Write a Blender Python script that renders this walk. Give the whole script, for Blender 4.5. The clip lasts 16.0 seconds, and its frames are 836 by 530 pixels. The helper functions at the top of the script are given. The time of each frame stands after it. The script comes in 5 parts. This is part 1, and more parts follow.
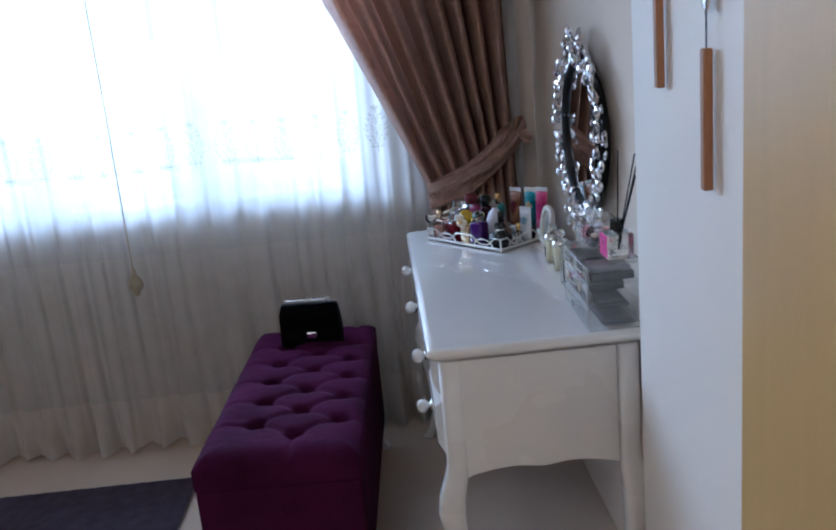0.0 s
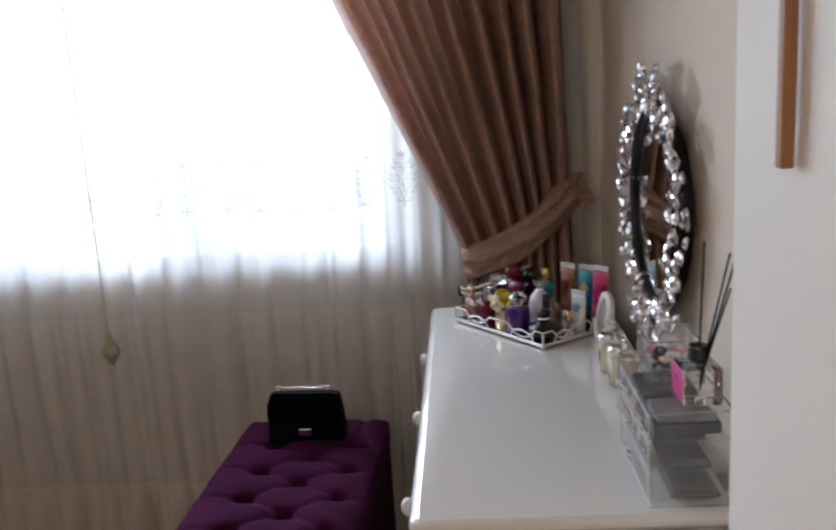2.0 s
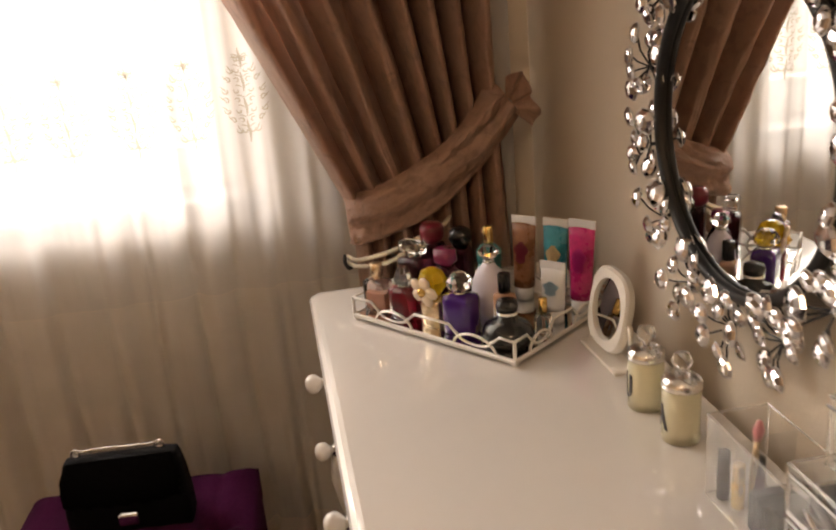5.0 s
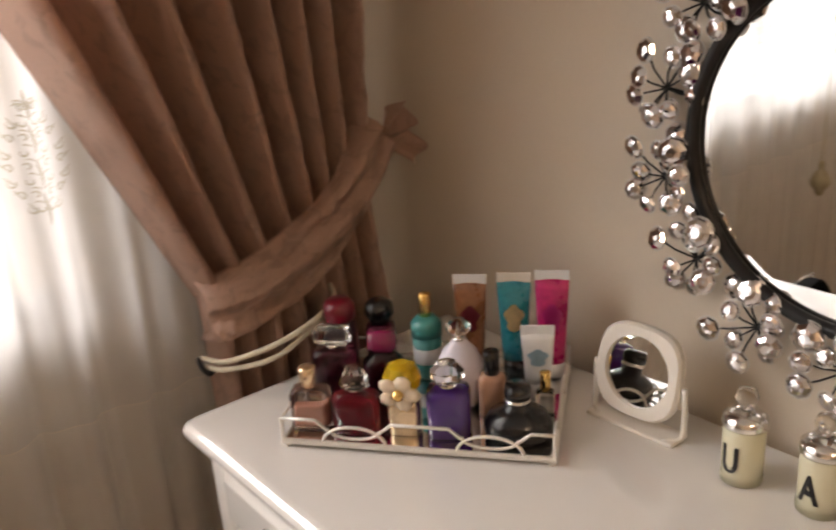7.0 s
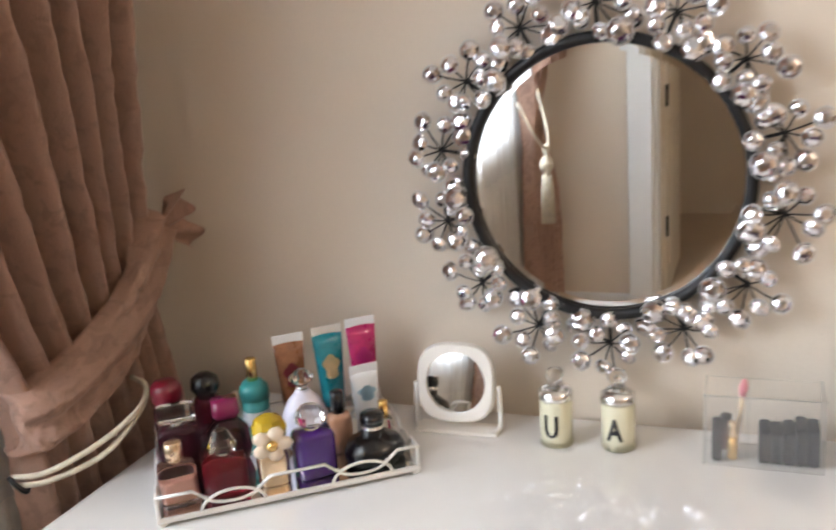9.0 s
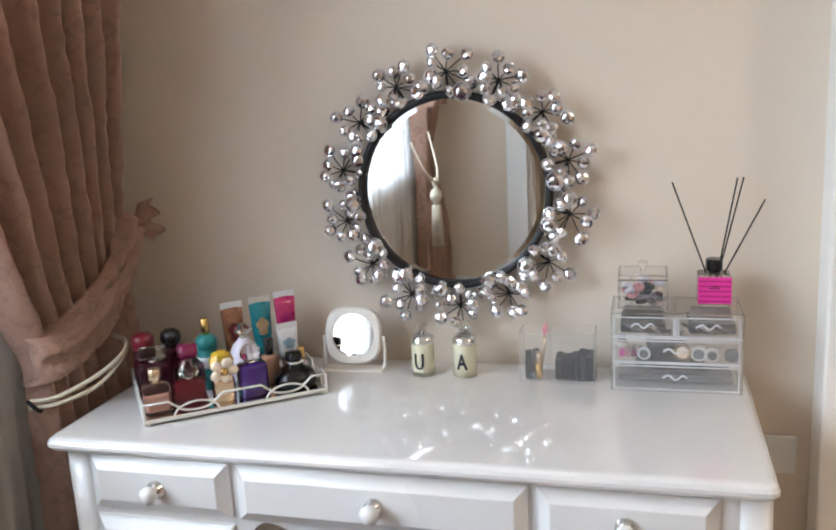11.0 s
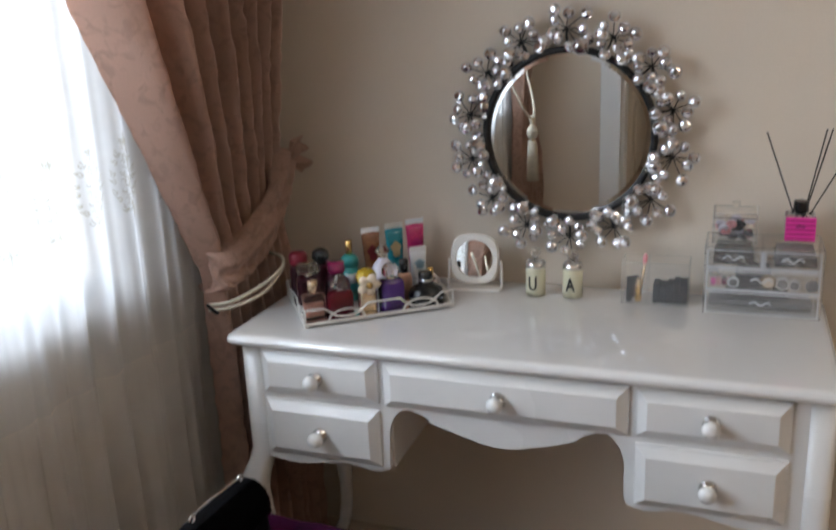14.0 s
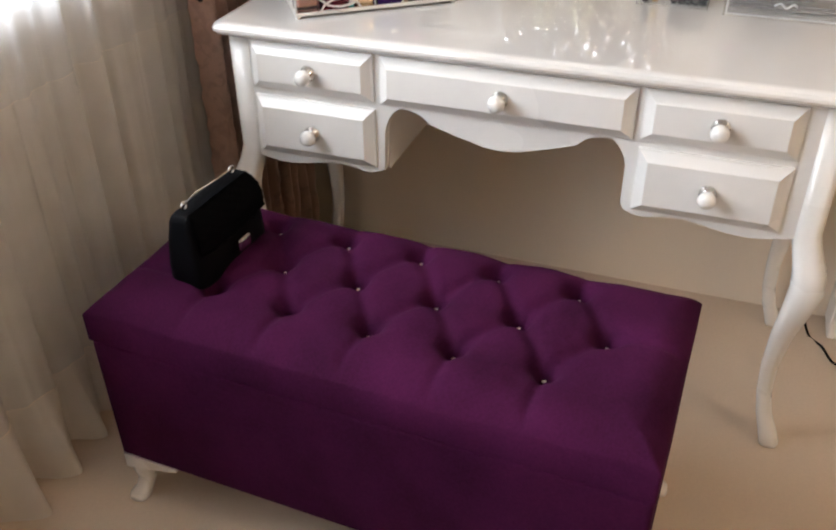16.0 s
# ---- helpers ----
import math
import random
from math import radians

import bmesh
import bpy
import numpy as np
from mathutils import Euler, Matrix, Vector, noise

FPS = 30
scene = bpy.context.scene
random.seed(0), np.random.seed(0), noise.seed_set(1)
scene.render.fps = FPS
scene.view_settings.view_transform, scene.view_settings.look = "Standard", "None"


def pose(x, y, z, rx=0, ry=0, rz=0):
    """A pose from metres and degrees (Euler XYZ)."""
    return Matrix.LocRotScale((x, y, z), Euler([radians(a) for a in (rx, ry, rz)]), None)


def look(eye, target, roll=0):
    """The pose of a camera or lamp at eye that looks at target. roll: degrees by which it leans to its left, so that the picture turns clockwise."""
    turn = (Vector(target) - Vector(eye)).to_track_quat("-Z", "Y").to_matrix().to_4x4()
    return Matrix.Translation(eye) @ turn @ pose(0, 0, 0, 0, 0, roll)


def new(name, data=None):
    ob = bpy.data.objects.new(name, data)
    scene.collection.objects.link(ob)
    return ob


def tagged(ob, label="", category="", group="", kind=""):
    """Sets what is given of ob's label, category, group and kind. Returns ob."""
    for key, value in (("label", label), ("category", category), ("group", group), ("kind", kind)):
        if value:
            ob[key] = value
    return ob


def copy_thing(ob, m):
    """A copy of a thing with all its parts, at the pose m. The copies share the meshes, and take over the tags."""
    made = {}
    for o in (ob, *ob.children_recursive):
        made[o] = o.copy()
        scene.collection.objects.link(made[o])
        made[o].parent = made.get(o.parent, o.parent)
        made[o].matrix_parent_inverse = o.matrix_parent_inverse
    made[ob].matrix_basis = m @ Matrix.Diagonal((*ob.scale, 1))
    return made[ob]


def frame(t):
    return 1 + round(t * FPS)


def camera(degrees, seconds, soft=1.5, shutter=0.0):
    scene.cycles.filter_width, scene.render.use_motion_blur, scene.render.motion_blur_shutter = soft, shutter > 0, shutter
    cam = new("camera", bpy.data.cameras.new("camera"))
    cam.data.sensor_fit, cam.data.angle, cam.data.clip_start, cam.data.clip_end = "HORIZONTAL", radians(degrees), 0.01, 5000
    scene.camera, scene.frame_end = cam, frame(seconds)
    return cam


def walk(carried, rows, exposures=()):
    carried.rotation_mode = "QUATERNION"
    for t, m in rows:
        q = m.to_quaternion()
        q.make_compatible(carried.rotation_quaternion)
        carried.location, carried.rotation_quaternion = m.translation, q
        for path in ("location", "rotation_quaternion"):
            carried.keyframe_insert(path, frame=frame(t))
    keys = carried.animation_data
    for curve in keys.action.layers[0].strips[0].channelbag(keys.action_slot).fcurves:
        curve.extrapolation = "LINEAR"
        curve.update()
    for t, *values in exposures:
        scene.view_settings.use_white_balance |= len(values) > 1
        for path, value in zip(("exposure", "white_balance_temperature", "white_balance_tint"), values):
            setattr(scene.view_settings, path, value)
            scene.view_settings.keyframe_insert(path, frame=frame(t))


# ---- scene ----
cam = camera(51.6, 16.0, soft=2.0, shutter=0.4)
PATH = [
    (0, (0.106, 0.557, 1.431), (0.156, 2.491, 0.923), -5.4),
    (0.5, (0.156, 0.692, 1.444), (0.156, 2.631, 0.955), -6.2),
    (1, (0.196, 0.881, 1.423), (0.259, 2.825, 0.955), -6.2),
    (1.5, (0.217, 1.03, 1.403), (0.249, 2.974, 0.935), -4.2),
    (2, (0.257, 1.137, 1.422), (0.144, 3.088, 0.996), -3.6),
    (2.5, (0.275, 1.22, 1.418), (-0.008, 3.148, 0.968), -4.6),
    (3, (0.245, 1.334, 1.398), (-0.034, 3.237, 0.851), -5.0),
    (3.5, (0.185, 1.473, 1.4), (0.061, 3.375, 0.797), -5.8),
    (4, (0.146, 1.611, 1.377), (0.214, 3.509, 0.749), -5.8),
    (4.5, (0.138, 1.779, 1.35), (0.34, 3.657, 0.693), -5.6),
    (4.7, (0.142, 1.865, 1.346), (0.373, 3.739, 0.685), -5.4),
    (6.8, (-0.195, 2.444, 1.359), (0.841, 4.012, 0.674), -4.2),
    (7, (-0.222, 2.493, 1.364), (0.941, 3.961, 0.663), -4.0),
    (7.5, (-0.264, 2.628, 1.346), (1.223, 3.806, 0.713), -3.9),
    (8, (-0.288, 2.664, 1.373), (1.252, 3.769, 0.735), -5.9),
    (8.5, (-0.427, 2.695, 1.358), (1.219, 3.668, 0.77), -4.6),
    (9, (-0.549, 2.665, 1.347), (1.246, 3.386, 0.839), -4.5),
    (9.5, (-0.681, 2.604, 1.339), (1.188, 3.198, 0.95), -3.3),
    (10, (-0.764, 2.519, 1.379), (1.108, 3.078, 0.951), -2.8),
    (10.2, (-0.835, 2.481, 1.355), (1.043, 3.024, 0.929), -2.0),
    (12.3, (-1.209, 2.479, 1.429), (0.688, 2.938, 0.99), -5.1),
    (12.5, (-1.232, 2.485, 1.44), (0.663, 2.951, 1.002), -4.6),
    (13, (-1.289, 2.502, 1.491), (0.587, 3.025, 1.034), -3.7),
    (13.5, (-1.316, 2.496, 1.496), (0.519, 3.138, 1.026), -3.3),
    (14, (-1.33, 2.496, 1.438), (0.462, 3.173, 0.863), -2.7),
    (14.5, (-1.322, 2.488, 1.398), (0.405, 3.139, 0.629), -2.7),
    (15, (-1.306, 2.509, 1.385), (0.346, 3.107, 0.43), -2.1),
    (15.5, (-1.312, 2.507, 1.358), (0.286, 3.101, 0.313), -1.5),
    (16, (-1.305, 2.528, 1.343), (0.247, 3.105, 0.221), -0.8),
]
EXPOSURES = [(0.0, 0.45, 4700, 9), (1.5, 0.65, 5450, 11), (2.5, 0.3, 6600, 13), (3.0, 0.25, 8100, 18), (4.0, 0.43, 8700, 21), (4.5, 0.62, 8900, 22), (7.0, 0.72, 7700, 19), (7.5, 0.97, 7300, 17), (8.0, 1.36, 6650, 13), (8.5, 1.32, 6450, 13), (9.5, 1.38, 6050, 10), (10.0, 1.28, 5850, 9), (12.5, 0.9, 6200, 11), (13.0, 0.80, 6450, 12), (13.5, 0.62, 6250, 11), (14.0, 0.41, 5950, 10), (15.0, 0.60, 6050, 10), (16.0, 1.18, 6500, 12)]
walk(cam, [(t, look(eye, target, roll)) for t, eye, target, roll in PATH], EXPOSURES)

# ---- world, sun, window light ----
world = bpy.data.worlds.new("world")
scene.world = world
scene.cycles.transparent_max_bounces = 24
scene.cycles.caustics_reflective = False
world.use_nodes = True
wn = world.node_tree
sky = wn.nodes.new("ShaderNodeTexSky")
sky.sky_type = "NISHITA"
sky.sun_disc = False
sky.sun_elevation, sky.sun_rotation = radians(48), radians(200)
wn.nodes["Background"].inputs["Strength"].default_value = 0.15
wn.links.new(sky.outputs[0], wn.nodes["Background"].inputs["Color"])

sun_data = bpy.data.lights.new("sun", "SUN")
sun_data.energy, sun_data.angle, sun_data.color = 5.0, radians(0.5), (1.0, 0.95, 0.87)
sun = new("sun", sun_data)
sun.matrix_world = look((-3, -8, 12), (0, 4, 0))

WIN_X0, WIN_X1, WIN_Z0, WIN_Z1 = -1.90, 0.055, 0.930, 2.3
win_data = bpy.data.lights.new("window_light", "AREA")
win_data.shape, win_data.size, win_data.size_y = "RECTANGLE", 3.8, 1.9
win_data.energy, win_data.color = 490.0, (0.82, 0.91, 1.0)
win_light = new("window_light", win_data)
win_light.matrix_world = look((-1.35, 5.5, 2.50), (-0.45, 2.6, 1.0))

lamp_data = bpy.data.lights.new("ceiling_light", "POINT")
lamp_data.energy, lamp_data.color, lamp_data.shadow_soft_size = 18.0, (1.0, 0.82, 0.62), 0.13
lamp_light = new("ceiling_light", lamp_data)
lamp_light.location = (-0.75, 0.2, 2.36)
hall_data = bpy.data.lights.new("hallway_light", "POINT")
hall_data.energy, hall_data.color, hall_data.shadow_soft_size = 0.35, (1.0, 0.93, 0.84), 0.13
hall_light = new("hallway_light", hall_data)
hall_light.location = (-2.75, 1.7, 2.36)


# ---- materials ----
def mat(name, color, rough=0.5, metal=0.0, vary=0.12, scale=6.0, fine=90.0, bump=0.05, coat=0.0, sheen=0.0, spec=0.5, island=0.0, stretch=(1, 1, 1)):
    """A surface with two scales of variation in colour and a fine relief."""
    m = bpy.data.materials.new(name)
    m.use_nodes = True
    nt = m.node_tree
    b = nt.nodes["Principled BSDF"]
    tc = nt.nodes.new("ShaderNodeTexCoord")
    mp = nt.nodes.new("ShaderNodeMapping")
    mp.inputs["Scale"].default_value = stretch
    nt.links.new(tc.outputs["Object"], mp.inputs["Vector"])
    n1, n2 = nt.nodes.new("ShaderNodeTexNoise"), nt.nodes.new("ShaderNodeTexNoise")
    n1.inputs["Scale"].default_value, n2.inputs["Scale"].default_value = scale, fine
    n1.inputs["Detail"].default_value = n2.inputs["Detail"].default_value = 4
    for n in (n1, n2):
        nt.links.new(mp.outputs[0], n.inputs["Vector"])
    ad = nt.nodes.new("ShaderNodeMath")
    ad.operation = "MULTIPLY_ADD"
    nt.links.new(n2.outputs["Fac"], ad.inputs[0])
    ad.inputs[1].default_value = 0.4
    nt.links.new(n1.outputs["Fac"], ad.inputs[2])
    ramp = nt.nodes.new("ShaderNodeMapRange")
    ramp.inputs["From Min"].default_value, ramp.inputs["From Max"].default_value = 0.4, 1.0
    ramp.inputs["To Min"].default_value, ramp.inputs["To Max"].default_value = 1 - vary, 1 + vary
    nt.links.new(ad.outputs[0], ramp.inputs["Value"])
    mul = nt.nodes.new("ShaderNodeVectorMath")
    mul.operation = "SCALE"
    mul.inputs[0].default_value = color[:3]
    nt.links.new(ramp.outputs[0], mul.inputs["Scale"])
    nt.links.new(mul.outputs[0], b.inputs["Base Color"])
    rr = nt.nodes.new("ShaderNodeMapRange")
    rr.inputs["To Min"].default_value, rr.inputs["To Max"].default_value = max(0.0, rough - 0.06), min(1.0, rough + 0.06)
    nt.links.new(n1.outputs["Fac"], rr.inputs["Value"])
    nt.links.new(rr.outputs[0], b.inputs["Roughness"])
    if bump:
        bp = nt.nodes.new("ShaderNodeBump")
        bp.inputs["Strength"].default_value, bp.inputs["Distance"].default_value = bump, 0.004
        nt.links.new(n2.outputs["Fac"], bp.inputs["Height"])
        nt.links.new(bp.outputs[0], b.inputs["Normal"])
    b.inputs["Metallic"].default_value = metal
    b.inputs["Specular IOR Level"].default_value = spec
    b.inputs["Coat Weight"].default_value = coat
    b.inputs["Coat Roughness"].default_value = 0.025
    if sheen:
        b.inputs["Sheen Weight"].default_value = sheen
        b.inputs["Sheen Roughness"].default_value = 0.35
    return m


def glass(name, color=(1, 1, 1), rough=0.02, ior=1.45, weight=1.0):
    m = bpy.data.materials.new(name)
    m.use_nodes = True
    b = m.node_tree.nodes["Principled BSDF"]
    b.inputs["Base Color"].default_value = (*color, 1)
    b.inputs["Roughness"].default_value = rough
    b.inputs["IOR"].default_value = ior
    b.inputs["Transmission Weight"].default_value = weight
    return m


def thin(name, tint, see, colour, rough=0.05):
    """Thin clear sheet: see-through with a gloss."""
    m = bpy.data.materials.new(name)
    m.use_nodes = True
    nt = m.node_tree
    b = nt.nodes["Principled BSDF"]
    b.inputs["Base Color"].default_value = (*colour, 1)
    b.inputs["Roughness"].default_value = rough
    tr = nt.nodes.new("ShaderNodeBsdfTransparent")
    tr.inputs["Color"].default_value = (*tint, 1)
    mx = nt.nodes.new("ShaderNodeMixShader")
    gl = nt.nodes.new("ShaderNodeBsdfGlossy")
    gl.inputs["Roughness"].default_value = rough
    m2 = nt.nodes.new("ShaderNodeMixShader")
    m2.inputs[0].default_value = see
    nt.links.new(b.outputs[0], m2.inputs[1])
    nt.links.new(tr.outputs[0], m2.inputs[2])
    mx.inputs[0].default_value = 0.05
    nt.links.new(m2.outputs[0], mx.inputs[1])
    nt.links.new(gl.outputs[0], mx.inputs[2])
    nt.links.new(mx.outputs[0], nt.nodes["Material Output"].inputs["Surface"])
    return m


def cloth_sheer(name, color, see, weave=900.0):
    """Fine net: part open, part thread that lets light through."""
    m = bpy.data.materials.new(name)
    m.use_nodes = True
    nt = m.node_tree
    for n in list(nt.nodes):
        if n.type == "BSDF_PRINCIPLED":
            nt.nodes.remove(n)
    tr = nt.nodes.new("ShaderNodeBsdfTransparent")
    tl = nt.nodes.new("ShaderNodeBsdfTranslucent")
    df = nt.nodes.new("ShaderNodeBsdfDiffuse")
    tc = nt.nodes.new("ShaderNodeTexCoord")
    nz = nt.nodes.new("ShaderNodeTexNoise")
    nz.inputs["Scale"].default_value = 14
    nt.links.new(tc.outputs["Object"], nz.inputs["Vector"])
    mr = nt.nodes.new("ShaderNodeMapRange")
    mr.inputs["To Min"].default_value, mr.inputs["To Max"].default_value = see - 0.07, see + 0.07
    nt.links.new(nz.outputs["Fac"], mr.inputs["Value"])
    for n in (tl, df):
        n.inputs["Color"].default_value = (*color, 1)
    a, b = nt.nodes.new("ShaderNodeMixShader"), nt.nodes.new("ShaderNodeMixShader")
    a.inputs[0].default_value = 0.58
    nt.links.new(tl.outputs[0], a.inputs[1])
    nt.links.new(df.outputs[0], a.inputs[2])
    nt.links.new(mr.outputs[0], b.inputs[0])
    nt.links.new(a.outputs[0], b.inputs[1])
    nt.links.new(tr.outputs[0], b.inputs[2])
    nt.links.new(b.outputs[0], nt.nodes["Material Output"].inputs["Surface"])
    return m


def damask(name, base, light):
    """Satin drapery with a soft woven pattern that differs in gloss and tone."""
    m = mat(name, base, rough=0.38, vary=0.10, scale=5, fine=260, bump=0.25, sheen=0.05)
    nt = m.node_tree
    b = nt.nodes["Principled BSDF"]
    tc = nt.nodes.new("ShaderNodeTexCoord")
    w1 = nt.nodes.new("ShaderNodeTexNoise")
    w1.inputs["Scale"].default_value, w1.inputs["Detail"].default_value, w1.inputs["Distortion"].default_value = 34, 2.5, 0.8
    nt.links.new(tc.outputs["Object"], w1.inputs["Vector"])
    cr = nt.nodes.new("ShaderNodeMapRange")
    cr.inputs["From Min"].default_value, cr.inputs["From Max"].default_value = 0.50, 0.64
    nt.links.new(w1.outputs["Fac"], cr.inputs["Value"])
    mx = nt.nodes.new("ShaderNodeMix")
    mx.data_type = "RGBA"
    old = b.inputs["Base Color"].links[0].from_socket
    nt.links.new(cr.outputs[0], mx.inputs["Factor"])
    nt.links.new(old, mx.inputs["A"])
    mx.inputs["B"].default_value = (*light, 1)
    nt.links.new(mx.outputs["Result"], b.inputs["Base Color"])
    return m


M_WALL = mat("wall_paint", (0.79, 0.68, 0.555), 0.62, vary=0.035, scale=1.6, fine=160, bump=0.10)
# Wall paint darkened for the unseen back walls, so less light bounces back.
M_BACKWALL = mat("back_wall_darkened", (0.33, 0.255, 0.195), 0.6, vary=0.05, scale=1.6, fine=160, bump=0.08)
M_PIER = mat("pier_paint", (0.91, 0.87, 0.81), 0.6, vary=0.03, scale=1.6, fine=160, bump=0.08)
M_CEIL = mat("ceiling_paint", (0.84, 0.82, 0.79), 0.8, vary=0.03, scale=1.5, fine=120, bump=0.05)
M_FLOOR = mat("floor_beige", (0.58, 0.46, 0.35), 0.55, vary=0.09, scale=3.0, fine=140, bump=0.12)
M_WHITE = mat("white_lacquer", (0.80, 0.77, 0.73), 0.28, vary=0.03, scale=3, fine=60, bump=0.015, coat=0.5)
M_TOP = mat("white_gloss_top", (0.82, 0.79, 0.75), 0.07, vary=0.02, scale=2, fine=40, bump=0.004, coat=1.0)
tb = M_TOP.node_tree.nodes["Principled BSDF"]
tb.inputs["Coat IOR"].default_value = 1.85
M_TRIM = mat("white_trim", (0.80, 0.80, 0.79), 0.35, vary=0.03, bump=0.01)
# Dark grey keeps the lit top of the unseen sill from showing bright.
M_SILL = mat("sill_dark_grey", (0.30, 0.29, 0.28), 0.35, vary=0.2, scale=12, fine=120, bump=0.02)
M_PVC = mat("window_plastic", (0.82, 0.83, 0.84), 0.3, vary=0.02, bump=0.01)
M_VELVET = mat("purple_velvet", (0.050, 0.0066, 0.033), 0.9, vary=0.5, scale=6, fine=220, bump=0.25, sheen=0.0, spec=0.06)
M_RUG = mat("rug_purple_grey", (0.10, 0.072, 0.10), 0.95, vary=0.45, scale=22, fine=180, bump=0.6)
M_BLACK = mat("black_leather", (0.004, 0.004, 0.005), 0.6, vary=0.2, scale=30, fine=300, bump=0.25, spec=0.06)
M_BLACKGLOSS = mat("black_gloss", (0.005, 0.005, 0.006), 0.25, vary=0.1, bump=0.0, coat=0.25)
M_BLACKMETAL = mat("black_iron", (0.018, 0.017, 0.017), 0.38, metal=0.4, vary=0.25, scale=30, bump=0.05)
M_SILVER = mat("silver_metal", (0.82, 0.81, 0.78), 0.16, metal=1.0, vary=0.05, bump=0.01)
M_SILVERPAINT = mat("silver_paint", (0.74, 0.71, 0.66), 0.32, metal=0.35, vary=0.06, bump=0.02)
M_GOLD = mat("gold_metal", (0.83, 0.56, 0.20), 0.2, metal=1.0, vary=0.08, bump=0.01)
M_GOLDPALE = mat("pale_gold", (0.80, 0.62, 0.42), 0.25, metal=0.9, vary=0.08, bump=0.01)
M_DRAPE = damask("drape_brown", (0.66, 0.432, 0.325), (0.55, 0.35, 0.26))
M_ROPE = mat("cream_cord", (0.72, 0.64, 0.50), 0.7, vary=0.15, scale=60, fine=400, bump=0.5)
M_ACORN = mat("olive_beige_wood", (0.42, 0.36, 0.23), 0.5, vary=0.2, scale=40, bump=0.1)
M_CREAM = mat("cream_plastic", (0.78, 0.73, 0.66), 0.3, vary=0.03, bump=0.01)
M_CREAMPAINT = mat("cream_door_paint", (0.66, 0.58, 0.47), 0.4, vary=0.03, scale=2, fine=90, bump=0.02)
M_HONEY = mat("honey_wood", (0.58, 0.385, 0.145), 0.45, vary=0.06, scale=5, fine=60, bump=0.06, stretch=(6, 6, 0.5))
M_STICK = mat("brown_wood", (0.34, 0.155, 0.06), 0.5, vary=0.25, scale=8, fine=80, bump=0.08, stretch=(8, 8, 0.6))
M_SHEER = cloth_sheer("sheer_net", (0.69, 0.68, 0.665), 0.24)
# Same net below the shade line, its colour lightened in place of light.
M_SHEERLOW = cloth_sheer("sheer_net_low_lightened", (0.73, 0.71, 0.68), 0.225)
M_HEM = cloth_sheer("sheer_hem", (0.76, 0.715, 0.66), 0.14)
M_EMB = cloth_sheer("embroidery_thread", (0.50, 0.465, 0.385), 0.22)
M_PANE = thin("window_glass", (0.98, 0.99, 0.98), 0.97, (0.9, 0.95, 0.95), 0.01)
M_ACRYLIC = thin("clear_acrylic", (0.99, 0.99, 0.985), 0.955, (0.84, 0.84, 0.85), 0.04)
M_EDGE = mat("polished_acrylic_edge", (0.66, 0.66, 0.67), 0.15, vary=0.05, scale=40, bump=0.0, coat=0.5)
M_GREYCASE = mat("grey_plastic_case", (0.13, 0.12, 0.125), 0.3, vary=0.3, scale=50, bump=0.0, coat=0.3)
M_FOIL = mat("crystal_foil", (0.82, 0.80, 0.815), 0.09, metal=1.0, vary=0.10, scale=120, bump=0.0)
M_CLEAR = glass("clear_glass", (0.97, 0.96, 0.93), 0.02, 1.45)
M_ROSE = glass("rose_glass", (0.95, 0.80, 0.74), 0.03)
M_RED = glass("red_glass", (0.36, 0.01, 0.03), 0.03, weight=0.8)
M_PLUM = glass("plum_glass", (0.10, 0.012, 0.03), 0.03, weight=0.85)
M_BERRY = mat("berry_plastic", (0.22, 0.012, 0.07), 0.25, vary=0.1, bump=0.0, coat=0.4)
M_DEEPRED = mat("deep_red_cap", (0.17, 0.005, 0.02), 0.3, vary=0.1, bump=0.0, coat=0.3)
M_PURPLE = mat("purple_glass", (0.055, 0.010, 0.17), 0.15, vary=0.15, bump=0.0, coat=0.6)
M_LILAC = mat("frosted_lilac", (0.70, 0.66, 0.74), 0.35, vary=0.05, bump=0.0)
M_TEAL = mat("teal_plastic", (0.04, 0.29, 0.28), 0.3, vary=0.1, bump=0.0)
M_TEALTUBE = mat("teal_tube", (0.01, 0.22, 0.27), 0.28, vary=0.35, scale=45, fine=160, bump=0.01, coat=0.4)
M_BROWNTUBE = mat("brown_tube", (0.27, 0.11, 0.05), 0.28, vary=0.4, scale=45, fine=160, bump=0.01, coat=0.4)
M_PINKTUBE = mat("pink_tube", (0.50, 0.02, 0.14), 0.28, vary=0.35, scale=45, fine=160, bump=0.01, coat=0.4)
M_WHITETUBE = mat("white_tube", (0.78, 0.79, 0.80), 0.28, vary=0.04, bump=0.0, coat=0.4)
M_PALEBLUE = mat("pale_blue_print", (0.35, 0.52, 0.62), 0.35, vary=0.25, scale=40, bump=0.0)
M_SAND = mat("sand_print", (0.62, 0.48, 0.26), 0.4, vary=0.3, scale=60, bump=0.0)
M_SKIN = mat("beige_makeup", (0.50, 0.27, 0.17), 0.25, vary=0.08, bump=0.0, coat=0.5)
M_YELLOW = glass("yellow_glass", (0.95, 0.66, 0.05), 0.05, weight=0.6)
M_PETAL = mat("cream_petal", (0.80, 0.66, 0.50), 0.3, vary=0.08, bump=0.0)
M_WAX = glass("pale_yellow_liquid", (0.95, 0.90, 0.66), 0.10, 1.4, 0.35)
M_HOTPINK = mat("hot_pink_card", (0.80, 0.05, 0.36), 0.4, vary=0.05, bump=0.0)
M_MAGENTA = mat("dark_pink_stripe", (0.50, 0.015, 0.19), 0.4, vary=0.05, bump=0.0)
M_INK = mat("black_ink", (0.01, 0.01, 0.012), 0.4, vary=0.0, bump=0.0)
